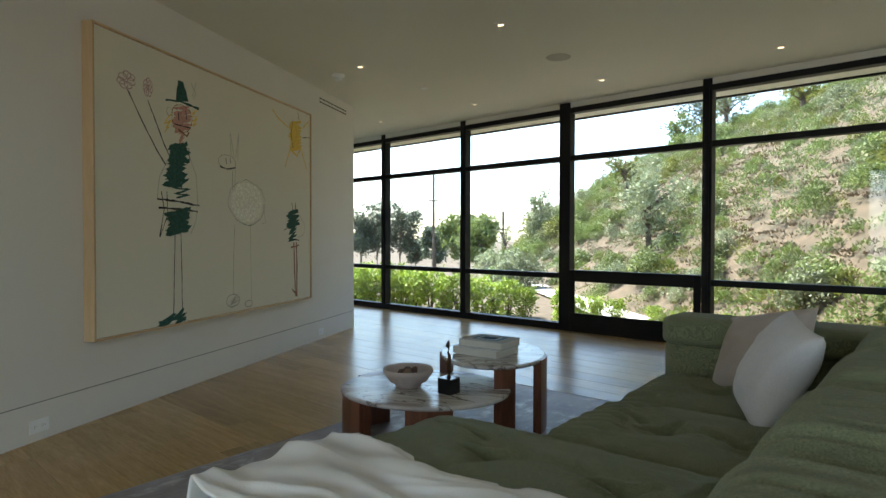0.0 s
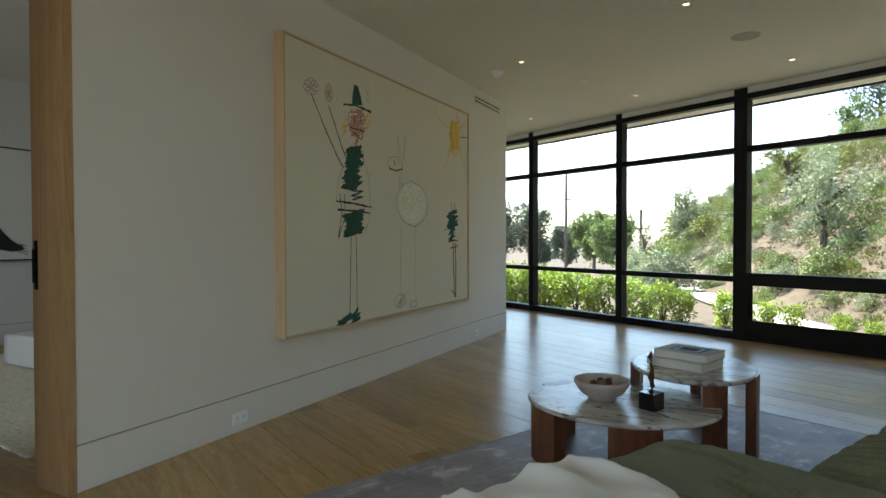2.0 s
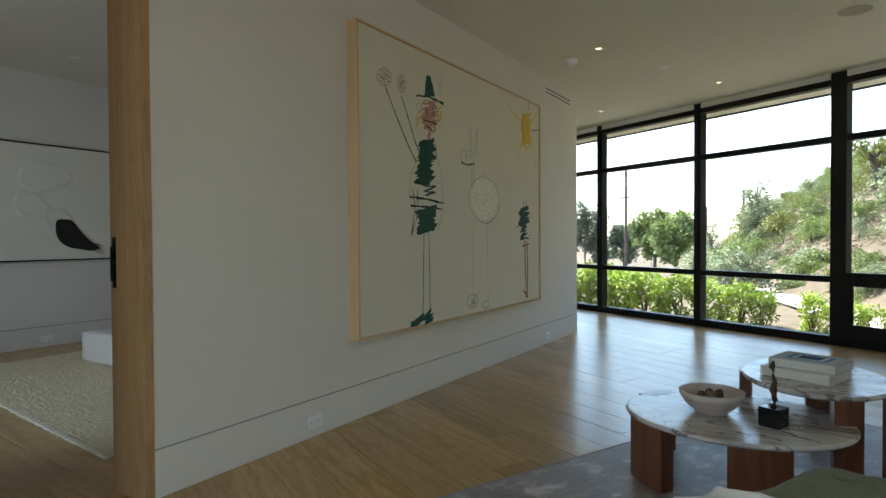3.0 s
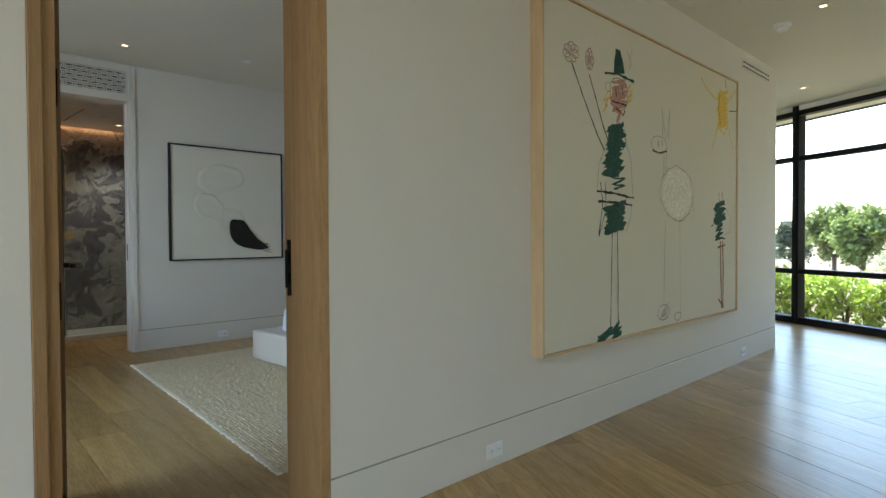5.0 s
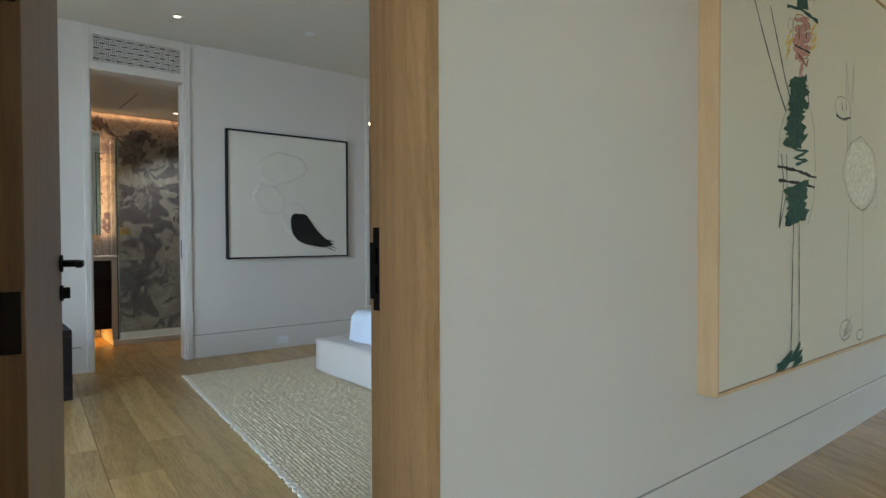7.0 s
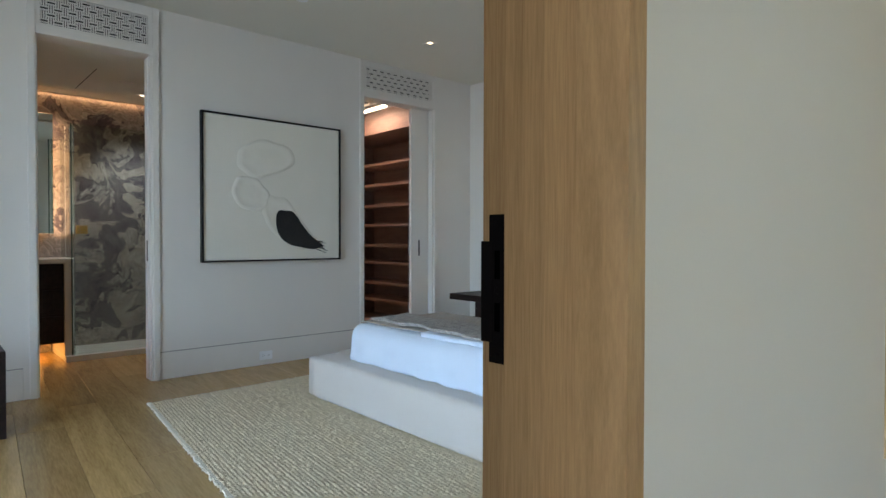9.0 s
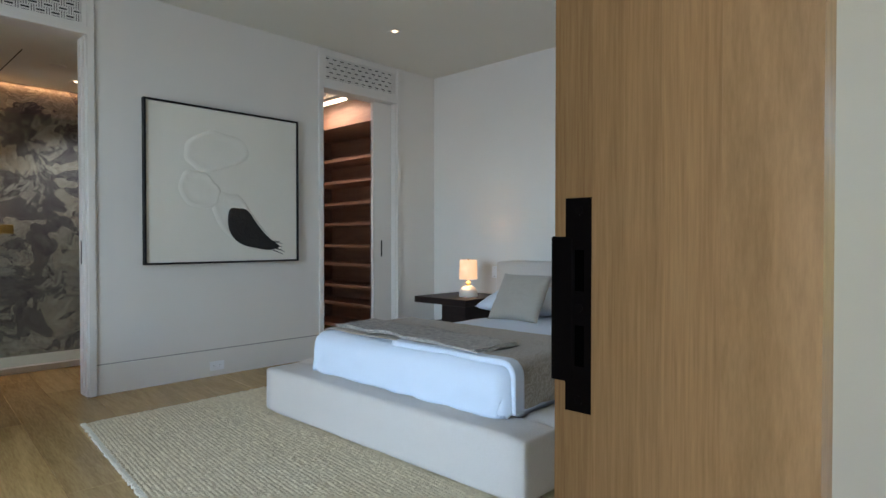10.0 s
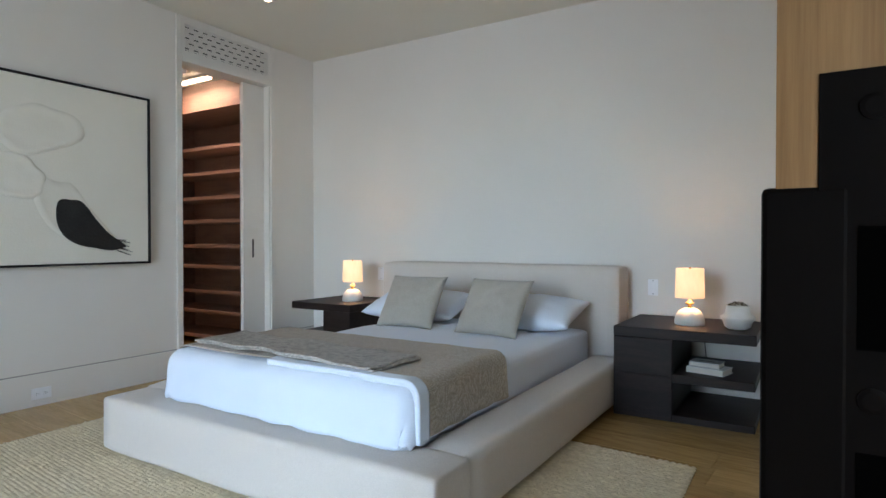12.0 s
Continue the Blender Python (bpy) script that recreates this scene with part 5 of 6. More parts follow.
def bed_cushion(name, label, x, y, z, w, h, t, yaw, lean, material, seed, cat="cushion"):
    o = thing(name, label, cat, "bed cushions")
    o.matrix_world = pose(x, y, z, 0, 0, yaw) @ pose(0, 0, 0, lean)
    part("cover", cushion(w, h, t, seed=seed), material, o, smooth=True)
    return o


bed_cushion("pillow", "plump white cotton bed pillow", -5.50, 4.70, 0.51, 0.78, 0.44, 0.19, 2, -74, LINEN, 2, "pillow")
bed_cushion("pillow", "plump white cotton bed pillow", -4.66, 4.70, 0.51, 0.80, 0.44, 0.19, -2, -74, LINEN, 7, "pillow")
bed_cushion("cushion", "square nubby oatmeal cushion propped on the pillows", -5.32, 4.44, 0.465, 0.44, 0.41, 0.14, 3, -35, NUBBY, 3)
bed_cushion("cushion", "square nubby oatmeal cushion propped on the pillows", -4.70, 4.42, 0.465, 0.45, 0.41, 0.14, -5, -35, NUBBY, 5)

DARK = wood("wenge", (0.026, 0.017, 0.015), (0.012, 0.008, 0.008), 0.5, (0.7, 6, 6), 0.03, bump=0.1)
DARK.node_tree.nodes["Principled BSDF"].inputs["Specular IOR Level"].default_value = 0.22


def nightstand(label, x, flip, wide=1.0):
    """Its closed box lies at x = 0 to 0.34, its open shelves beyond."""
    o = thing("nightstand", label, "nightstand", "nightstands", at=(x, 4.81, 0))
    f = -wide if flip else wide

    def bx(a, b, *r):
        return box(min(a * f, b * f), max(a * f, b * f), *r, 0.003, 1)
    part("top", bx(0, 0.77, 0, 0.66, 0.477, 0.535), DARK, o)
    cab = part("cabinet", bx(0.001, 0.34, 0.002, 0.65, 0.0, 0.4768), DARK, o)
    part("drawer_front", bx(0.003, 0.338, -0.002, 0.0018, 0.262, 0.474), DARK, cab)
    part("drawer_front", bx(0.003, 0.338, -0.002, 0.0018, 0.004, 0.256), DARK, cab)
    part("shelf", bx(0.3402, 0.765, 0.004, 0.65, 0.228, 0.278), DARK, o)
    part("shelf", bx(0.3402, 0.765, 0.004, 0.65, 0.0, 0.042), DARK, o)
    return o


nightstand("dark wenge nightstand with open cantilevered shelves", -4.015, False)
nightstand("dark wenge nightstand with open cantilevered shelves, beyond the bed", -6.10, True, 0.84)

SHADE = mat("linen_shade", (0.80, 0.68, 0.54), 0.9, (0.74, 0.6, 0.46), 60, 0.5, 0.2, 200, emit=0.1, emit_color=(1.0, 0.52, 0.24), stretch=(1, 1, 0.3))
STONE = mat("white_plaster", (0.74, 0.72, 0.67), 0.8, (0.66, 0.64, 0.6), 18, 0.5, 0.2, 120)
BRASS = mat("brass", (0.55, 0.36, 0.13), 0.3, None, 20, 0.3, 0.02, metal=1.0)


def lamp(x, y, z):
    o = thing("table_lamp", "small lit lamp, white domed base and linen drum shade", "lamp", "bedside lamps", at=(x, y, z))
    part("base", lathe([(0, 0), (0.083, 0), (0.088, 0.006), (0.087, 0.03), (0.08, 0.055), (0.064, 0.082), (0.04, 0.098), (0.018, 0.104), (0, 0.104)], 40), STONE, o, "white domed plaster base", True)
    part("stem", join([lathe([(0, 0.102), (0.011, 0.102), (0.011, 0.15), (0, 0.15)], 16), lathe([(0, 0.125), (0.024, 0.125), (0.027, 0.131), (0.024, 0.137), (0, 0.137)], 24)]), BRASS, o, "brass stem and collar", True)
    shd = part("shade", lathe([(0.083, 0.165), (0.085, 0.165), (0.080, 0.345), (0.078, 0.345), (0.083, 0.165)], 48), SHADE, o, "glowing cream linen drum shade", True)
    part("finial", join([lathe([(0, 0.335), (0.007, 0.335), (0.007, 0.352), (0, 0.354)], 12), box(-0.078, 0.078, -0.002, 0.002, 0.338, 0.342), box(-0.002, 0.002, -0.078, 0.078, 0.338, 0.342)]), BRASS, shd, "brass finial and spider")
    d = bpy.data.lights.new("lamp_bulb", "POINT")
    d.energy, d.color, d.shadow_soft_size = 0.42, (1.0, 0.60, 0.32), 0.03
    k = new("lamp_bulb", d)
    k.location = (x, y, z + 0.26)
    return o


lamp(-3.63, 5.10, 0.535)
lamp(-6.32, 5.10, 0.535)
pp = thing("planter", "white flared ceramic pot of dark green moss", "plant pot", at=(-3.36, 5.05, 0.535))
part("pot", lathe([(0, 0), (0.05, 0), (0.068, 0.012), (0.080, 0.045), (0.094, 0.066), (0.092, 0.072), (0.068, 0.088), (0.062, 0.13), (0.066, 0.138), (0.058, 0.138), (0.055, 0.11), (0, 0.11)], 48), STONE, pp, smooth=True)
RM = random.Random(3)
mo = bmesh.new()
for i in range(500):
    a_, r_ = RM.uniform(0, 6.28), 0.056 * math.sqrt(RM.random())
    p = Vector((r_ * math.cos(a_), r_ * math.sin(a_), 0.128 + 0.026 * (1 - (r_ / 0.056) ** 2)))
    d_ = Vector((RM.uniform(-1, 1), RM.uniform(-1, 1), RM.uniform(0.4, 1.2))).normalized() * RM.uniform(0.008, 0.018)
    s_ = Vector((-d_.y, d_.x, 0)) * 0.12
    mo.faces.new([mo.verts.new(p - s_), mo.verts.new(p + s_), mo.verts.new(p + d_)])
tagged(part("moss", mo, mat("moss", (0.05, 0.052, 0.02), 0.9, (0.1, 0.075, 0.03), 60, 0.8, 0.1), pp, "dark green moss"), kind="stuff")
book("book", "thick white book on the nightstand shelf", -3.50, 4.98, 0.278, 0.21, 0.15, 0.034, -14, WHITECOVER, group="bedside books")
nb = book("book", "smaller white book with a grey cover, on another", -3.515, 4.99, 0.3125, 0.17, 0.12, 0.028, -8, GREYCOVER, group="bedside books")
part("cover_print", box(-0.045, 0.045, -0.008, 0.008, 0.028, 0.0283), BLACK, nb)
cd = thing("lamp_cord", "thin black lamp cord hanging behind the shelves", "cable")
part("cord", tube([(-3.60, 5.478, 0.52), (-3.60, 5.482, 0.40), (-3.585, 5.482, 0.25), (-3.60, 5.480, 0.12), (-3.64, 5.477, 0.09)], 0.0028, 6), BLACK, cd)


def switch(x, z):
    o = thing("wall_switch", "white wall plate beside the headboard", "switch", "wall plates", at=(x, HB, z))
    part("plate", box(-0.035, 0.035, -0.006, 0, -0.057, 0.057, 0.002, 2), PLASTIC, o)
    part("rocker", box(-0.016, 0.016, -0.009, -0.006, -0.033, 0.033, 0.002, 1), PLASTIC, o)
    for s in (-0.045, 0.045):
        part("screw", moved(lathe([(0, 0), (0.003, 0), (0.003, 0.001), (0, 0.001)], 10), pose(0, -0.006, s, 90)), DARKSLOT, o)


switch(-3.934, 0.724)
switch(-6.322, 0.75)

ap = thing("painting", "cream plaster relief painting with one black sweep, thin black frame", "painting", at=(FX, 2.515, 0.885))
AW, AH = 1.265, 1.20
RELIEF = mat("plaster_canvas", (0.82, 0.80, 0.72), 0.85, (0.78, 0.76, 0.68), 3, 0.5, 0.15, 90)
part("canvas", box(0.004, 0.030, 0.014, AW - 0.014, 0.014, AH - 0.014), RELIEF, ap)
for b_ in (box(0, 0.045, 0, 0.0135, 0, AH, 0.001, 1), box(0, 0.045, AW - 0.0135, AW, 0, AH, 0.001, 1), box(0, 0.045, 0.0138, AW - 0.0138, AH - 0.0135, AH, 0.001, 1), box(0, 0.045, 0.0138, AW - 0.0138, 0, 0.0135, 0.001, 1)):
    part("frame_rail", b_, BLACK, ap, "thin black frame")


def daub(name, cx, cy, rx, ry, turn, material, h, seed, wob=0.12, lobe=0.0, lift=0.0, taper=0.0):
    """A raised pad of plaster with a ridged rim, in shares of the canvas from its top left."""
    n, rings = 64, 10
    bm = bmesh.new()
    mid = bm.verts.new((0.030 + lift + h * 0.35, cx * AW, (1 - cy) * AH))
    last = None
    ct, st = math.cos(turn), math.sin(turn)
    for k in range(1, rings + 1):
        f = k / rings
        row = []
        for i in range(n):
            a_ = 6.2832 * i / n
            w = 1 + wob * noise.noise((math.cos(a_) * 1.3 + seed, math.sin(a_) * 1.3, 0)) * 1.6
            e, g = rx * f * w * math.cos(a_), ry * f * w * math.sin(a_)
            g *= 1 - taper * e / rx
            g += lobe * (e / rx) ** 2 * ry
            hh = h * (0.35 + 0.65 * max(0.0, (f - 0.62) / 0.28)) * (1 + 0.3 * noise.noise((e * 30, g * 30, seed))) if f < 0.92 else 0.0
            row.append(bm.verts.new((0.0302 + lift + hh, (cx + e * ct - g * st) * AW, (1 - cy - (e * st + g * ct)) * AH)))
        for i in range(n):
            j = (i + 1) % n
            bm.faces.new((last[i], row[i], row[j], last[j]) if last else (mid, row[i], row[j]))
        last = row
    return part(name, bm, material, ap, smooth=True)


daub("plaster_daub", 0.42, 0.28, 0.215, 0.125, -0.18, RELIEF, 0.012, 1.0)
daub("plaster_daub", 0.32, 0.53, 0.135, 0.115, 0.5, RELIEF, 0.012, 4.0)
daub("plaster_daub", 0.60, 0.76, 0.27, 0.115, 0.78, RELIEF, 0.009, 7.0, lobe=-0.4, taper=0.35)
daub("black_sweep", 0.650, 0.815, 0.212, 0.085, 0.66, mat("black_plaster", (0.008, 0.008, 0.009), 0.55, (0.02, 0.02, 0.02), 12, 0.5, 0.6, 60), 0.006, 9.0, lobe=-0.55, lift=0.0085, taper=0.5)

DRY = random.Random(8)
for k_ in range(16):
    a0_ = 0.80 + 0.012 * (k_ % 4)
    y0_, z0_ = a0_ + DRY.uniform(-0.02, 0.01), 0.855 + 0.0048 * k_
    l_ = DRY.uniform(0.025, 0.075)
    yy, zz, yl = y0_ * AW, (1 - z0_) * AH, l_ * AW
    part("dry_brush_mark", moved(box(0, 0.0012, 0, yl, -0.0022, 0.0022, 0.0005, 1), Matrix.Translation((0.0315, yy, zz)) @ pose(0, 0, 0, -14 - 1.2 * k_ + 10)), bpy.data.materials["black_plaster"], ap)

bn = thing("bench", "low dark wooden bench end by the bedroom wall", "bench", at=(-6.29, 1.187, 0))
part("leg", box(-0.42, 0.0, -0.06, 0.0, 0.0, 0.43, 0.003, 1), DARK, bn)
part("leg", box(-0.42, 0.0, -1.20, -1.14, 0.0, 0.43, 0.003, 1), DARK, bn)
part("seat", box(-0.42, 0.0, -1.20, 0.0, 0.4302, 0.47, 0.003, 1), DARK, bn)

# ---- closet ----
CW = wood("closet_wood", (0.46, 0.34, 0.29), (0.35, 0.255, 0.215), 0.5, (0.6, 6, 6), 0.03)
cs = thing("closet_shelves", "tall empty built-in closet shelving, warm grey wood", "shelving")
part("side_panel", box(-7.545, -7.52, 5.06, 5.49, 0.0, 2.30), CW, cs)
part("side_panel", box(-9.0, -8.975, 5.06, 5.49, 0.0, 2.30), CW, cs)
part("back_panel", box(-8.975, -7.545, 5.47, 5.49, 0.0, 2.30), CW, cs)
for z in (0.08, 0.335, 0.54, 0.79, 1.00, 1.25, 1.485, 1.735, 1.99):
    part("shelf", box(-8.974, -7.546, 5.05, 5.469, z - 0.022, z + 0.012, 0.001, 1), CW, cs)
part("soffit_box", box(-9.38, -7.33, 4.85, 5.49, 2.30, 2.558), CW, cs)
wall("wall_closet_lining", -9.4, -9.005, 3.2, 5.5, 0, 2.56)
cl = thing("closet_light", "short white linear LED light on the closet ceiling", "ceiling light", at=(-7.93, 4.67, 2.56))
part("housing", box(-0.30, 0.30, -0.03, 0.03, -0.03, 0.0, 0.003, 1), PLASTIC, cl)
part("diffuser", box(-0.295, 0.295, -0.026, 0.026, -0.045, -0.0302, 0.004, 2), mat("led_warm", (1, 0.9, 0.75), 0.5, None, 5, 0, 0, emit=1.6, emit_color=(1.0, 0.72, 0.50)), cl, "glowing warm diffuser")
area("closet_light_lamp", (-7.93, 4.67, 2.50), (-7.93, 4.67, 0), 0.55, 0.05, 0.5, (1.0, 0.55, 0.36))
disc("smoke_detector", "round white detector on the closet ceiling", "smoke detector", -7.75, 4.45, 2.56, 0.06, 0.03, PLASTIC)

# ---- bath ----
STONEW = swirl_stone("swirled_marble")
structure("wall_bath_stone", box(-9.39, -9.05, 1.60, 3.045, 0.0, 2.455), STONEW, "dramatic grey and cream swirled marble slab wall")
structure("wall_bath_stone_side", box(-9.39, -9.05, 0.36, 1.598, 0.0, 2.455), STONEW, "swirled marble slab wall behind the vanity")
structure("wall_shower_side", box(-9.04, FX - 0.16, 2.90, 3.045, 0.0, 2.455), STONEW)
sh = thing("shower_curb", "low white stone shower curb and floor", "shower")
WST = mat("white_stone", (0.70, 0.68, 0.64), 0.35, (0.63, 0.61, 0.58), 4, 0.5, 0.02)
part("curb", box(-8.47, -8.36, 1.80, 2.895, 0.0, 0.05, 0.003, 1), WST, sh)
part("shower_floor", box(-9.045, -8.472, 1.90, 2.895, 0.0, 0.03), WST, sh)
part("curb_side", box(-9.045, -8.472, 1.80, 1.898, 0.0, 0.05, 0.003, 1), WST, sh)
gl = thing("shower_screen", "frameless clear glass shower screen", "shower screen")
GLS = glass_pane("shower_glass", (0.90, 0.95, 0.93))
part("pane", box(-8.42, -8.41, 1.86, 2.89, 0.051, 2.08), GLS, gl).visible_shadow = False
part("return_pane", box(-9.04, -8.43, 1.875, 1.883, 0.051, 2.08), GLS, gl).visible_shadow = False
part("glass_edge", box(-8.425, -8.405, 1.852, 1.8595, 0.051, 2.08), mat("glass_edge", (0.02, 0.06, 0.055), 0.1, None, 4, 0.2, 0), gl, "green glass edge")
va = thing("vanity", "floating dark vanity with white stone top, lit beneath", "vanity")
car = part("carcass", box(-9.04, -8.46, 0.5, 1.80, 0.16, 0.855), DARK, va)
for z0_, z1_ in ((0.16, 0.40), (0.41, 0.63), (0.64, 0.855)):
    part("drawer", box(-8.459, -8.44, 0.505, 1.80, z0_ + 0.004, z1_ - 0.004, 0.003, 1), DARK, car)
part("worktop", box(-9.045, -8.42, 0.5, 1.872, 0.8552, 0.895, 0.003, 1), WST, va, "white stone worktop")
part("waterfall_side", box(-9.045, -8.42, 1.802, 1.87, 0.0, 0.855, 0.002, 1), WST, va, "white stone side panel")
mi = thing("mirror", "frameless back-lit mirror over the vanity", "mirror", at=(-9.0, 0, 0))
MIR = mat("mirror_silver", (0.75, 0.80, 0.75), 0.01, None, 4, 0.1, 0, metal=1.0)
part("glass", box(0.0, 0.012, 0.6, 1.81, 1.12, 2.24, 0.001, 1), MIR, mi)
part("light_strip", box(-0.03, -0.002, 0.63, 1.78, 1.14, 2.22), mat("led_amber", (1, 0.7, 0.4), 0.5, None, 5, 0, 0, emit=0.45, emit_color=(1.0, 0.5, 0.18)), mi, "warm back light")
ls = thing("corner_trim", "thin white metal trim in the stone joint", "trim", at=(-9.048, 1.915, 0.9))
part("strip", box(0, 0.004, -0.005, 0.005, 0, 1.25), PLASTIC, ls)
area("vanity_under_light", (-8.7, 1.15, 0.15), (-8.7, 1.15, 0), 0.4, 1.0, 1.6, (1.0, 0.45, 0.10))
area("mirror_back_light", (-9.0, 1.825, 1.65), (-9.04, 1.90, 1.65), 0.03, 1.1, 0.12, (1.0, 0.56, 0.28))
area("cove_light", (-9.02, 1.6, 2.44), (-9.2, 1.6, 2.2), 2.2, 0.02, 0.12, (1.0, 0.5, 0.22))
for y0_ in (1.30, 1.95):
    structure("trim_ceiling_slot", box(-8.75, -7.9, y0_, y0_ + 0.008, 2.4585, 2.4605), DARKSLOT)
downlight(-8.62, 2.49, 2.46)
spot("bath_downlight_lamp", (-8.62, 2.49, 2.44), 5.5, (1.0, 0.92, 0.86))
disc("ceiling_speaker", "small round white ceiling grille in the bath", "speaker", -8.2, 2.25, 2.46, 0.06, 0.006)
for z_, y_ in ((1.16, 2.05), (0.30, 2.80)):
    o_ = thing("shower_fitting", "square dark brass shower plate on the stone", "shower fitting", at=(-9.05, y_, z_))
    part("plate", box(0, 0.008, -0.05, 0.05, -0.04, 0.04, 0.002, 1), BRASS, o_)

# ---- outdoors ----
def ground_z(u, v):
    """The ground in the window's axes: level by the house, a steep bank to the right, falling away to the left."""
    toe = 11.2 - 0.95 * (u + 4.9)
    d = (v - toe) * 0.72 if u < 0 else (v - (11.2 - 0.95 * 4.9 - 0.25 * u)) * 0.85
    h = -0.32
    if d > 0:
        k = min(1.0, max(0.0, (u + 20.0) / 5.0))
        k = k * k * (3 - 2 * k)
        rise = 0.95 * d
        top = 9.2 + 0.2 * max(0, u + 6)
        rise = top * (1 - math.exp(-rise / top * 1.15))
        h += rise * k + 0.12 * noise.noise((u * 0.5, v * 0.5, 3)) * min(1, d)
    far = max(0.0, math.hypot(u, v) - 26)
    if u < -9:
        h -= min(3.6, 0.075 * far)
    return h + 0.02 * noise.noise((u * 1.5, v * 1.5, 0))


SOIL = mat("dry_slope", (0.128, 0.090, 0.058), 0.95, (0.058, 0.048, 0.027), 4.5, 0.95, 1.0, 14, detail=15)
me_v, me_f = [], []
NU, NV = 150, 120
for j in range(NV + 1):
    v = GV + 0.35 + (j / NV) ** 2.6 * 900
    for i in range(NU + 1):
        s = i / NU * 2 - 1
        u = -4 + math.copysign(abs(s) ** 2.3, s) * 1100
        me_v.append(tuple(uv(u, v, ground_z(u, v))))
for j in range(NV):
    for i in range(NU):
        a_ = j * (NU + 1) + i
        me_f.append((a_, a_ + 1, a_ + NU + 2, a_ + NU + 1))
gm = bpy.data.meshes.new("ground")
gm.from_pydata(me_v, [], me_f)
gm.materials.append(SOIL)
gm.shade_smooth()
tagged(new("ground", gm), "dry planted hillside and garden ground", kind="structure")
b_ = bmesh.new()
bmesh.ops.create_grid(b_, x_segments=2, y_segments=2, size=1200)
structure("ground_south", moved(b_, Matrix.Translation((0, -1204, -0.42))), SOIL, "dry ground behind the house")

# drive
CONC = mat("concrete_drive", (0.58, 0.55, 0.50), 0.9, (0.50, 0.47, 0.42), 1.5, 0.6, 0.15, 40)
b_ = bmesh.new()
rows = []
for i in range(41):
    u = -14 + i * 0.45
    toe = 11.2 - 0.95 * (u + 4.9) if u < 0 else 11.2 - 0.95 * 4.9 - 0.25 * u
    rows.append([b_.verts.new(uv(u, v, ground_z(u, v) + 0.05)) for v in (toe - 1.5, toe - 1.1, toe - 0.6)])
for a, c in zip(rows, rows[1:]):
    for k in (0, 1):
        b_.faces.new((a[k], c[k], c[k + 1], a[k + 1]))
ge = bmesh.ops.extrude_face_region(b_, geom=b_.faces[:])
for v in [g for g in ge["geom"] if isinstance(g, bmesh.types.BMVert)]:
    v.co.z += 0.06
bmesh.ops.recalc_face_normals(b_, faces=b_.faces[:])
structure("path", b_, CONC, "pale sunlit concrete path along the bank")


def leafmat(name, c1, c2, vary=0.25, rough=0.6):
    m = mat(name, c1, rough, c2, 5, 0.9, 0.0, vary=vary)
    b = m.node_tree.nodes["Principled BSDF"]
    n, l = m.node_tree.nodes, m.node_tree.links
    tr = n.new("ShaderNodeBsdfTranslucent")
    l.new(b.inputs["Base Color"].links[0].from_socket, tr.inputs[0])
    mx = n.new("ShaderNodeMixShader")
    mx.inputs[0].default_value = 0.3
    l.new(b.outputs[0], mx.inputs[1])
    l.new(tr.outputs[0], mx.inputs[2])
    l.new(mx.outputs[0], n["Material Output"].inputs[0])
    return m


LEAF = {"green": leafmat("leaf_green", (0.20, 0.25, 0.075), (0.10, 0.145, 0.04)), "grey": leafmat("leaf_sage", (0.28, 0.31, 0.18), (0.17, 0.205, 0.11)),
        "bright": leafmat("leaf_hedge", (0.34, 0.44, 0.06), (0.17, 0.26, 0.035)), "dark": leafmat("leaf_pine", (0.10, 0.13, 0.085), (0.055, 0.075, 0.045)), "yellow": leafmat("leaf_yellow", (0.26, 0.26, 0.05), (0.12, 0.15, 0.03))}
BARK = mat("bark", (0.13, 0.10, 0.075), 0.95, (0.07, 0.05, 0.04), 12, 0.8, 0.5, 40, stretch=(1, 1, 0.3))


def foliage(seed, n, shape, leaf, squash=1.0):
    """n leaves scattered in clumps through a region given by shape(rng) -> centre, spread."""
    rng = random.Random(seed)
    vs, fs = [], []
    clump, sp = shape(rng)
    for i in range(n):
        if i % 9 == 0:
            clump, sp = shape(rng)
        p = clump + Vector((rng.gauss(0, sp), rng.gauss(0, sp), rng.gauss(0, sp * 0.8)))
        d = Vector((rng.gauss(0, 1), rng.gauss(0, 1), rng.gauss(0.35, 0.8))).normalized()
        s = d.cross(Vector((rng.gauss(0, 1), rng.gauss(0, 1), rng.gauss(0, 1)))).normalized()
        L, W = leaf * rng.uniform(0.7, 1.4), leaf * 0.32 * squash
        k = len(vs)
        vs += [tuple(p - s * W * 0.3), tuple(p + d * L * 0.5 + s * W), tuple(p + d * L), tuple(p + d * L * 0.5 - s * W)]
        fs.append((k, k + 1, k + 2, k + 3))
    me = bpy.data.meshes.new("foliage")
    me.from_pydata(vs, [], fs)
    return me


def shrub_mesh(seed, n, leaf):
    def shape(r):
        a_, q_ = r.uniform(0, 6.28), math.sqrt(r.random())
        h_ = r.random() ** 0.8
        rad = 0.5 * math.sqrt(max(0, 1 - (h_ * 0.9) ** 2)) * (0.8 + 0.35 * noise.noise((math.cos(a_) + seed, math.sin(a_), h_)))
        return Vector((math.cos(a_) * q_ * rad, math.sin(a_) * q_ * rad, 0.06 + 0.72 * h_ * (1 - 0.25 * q_))), 0.055
    return foliage(seed, n, shape, leaf)


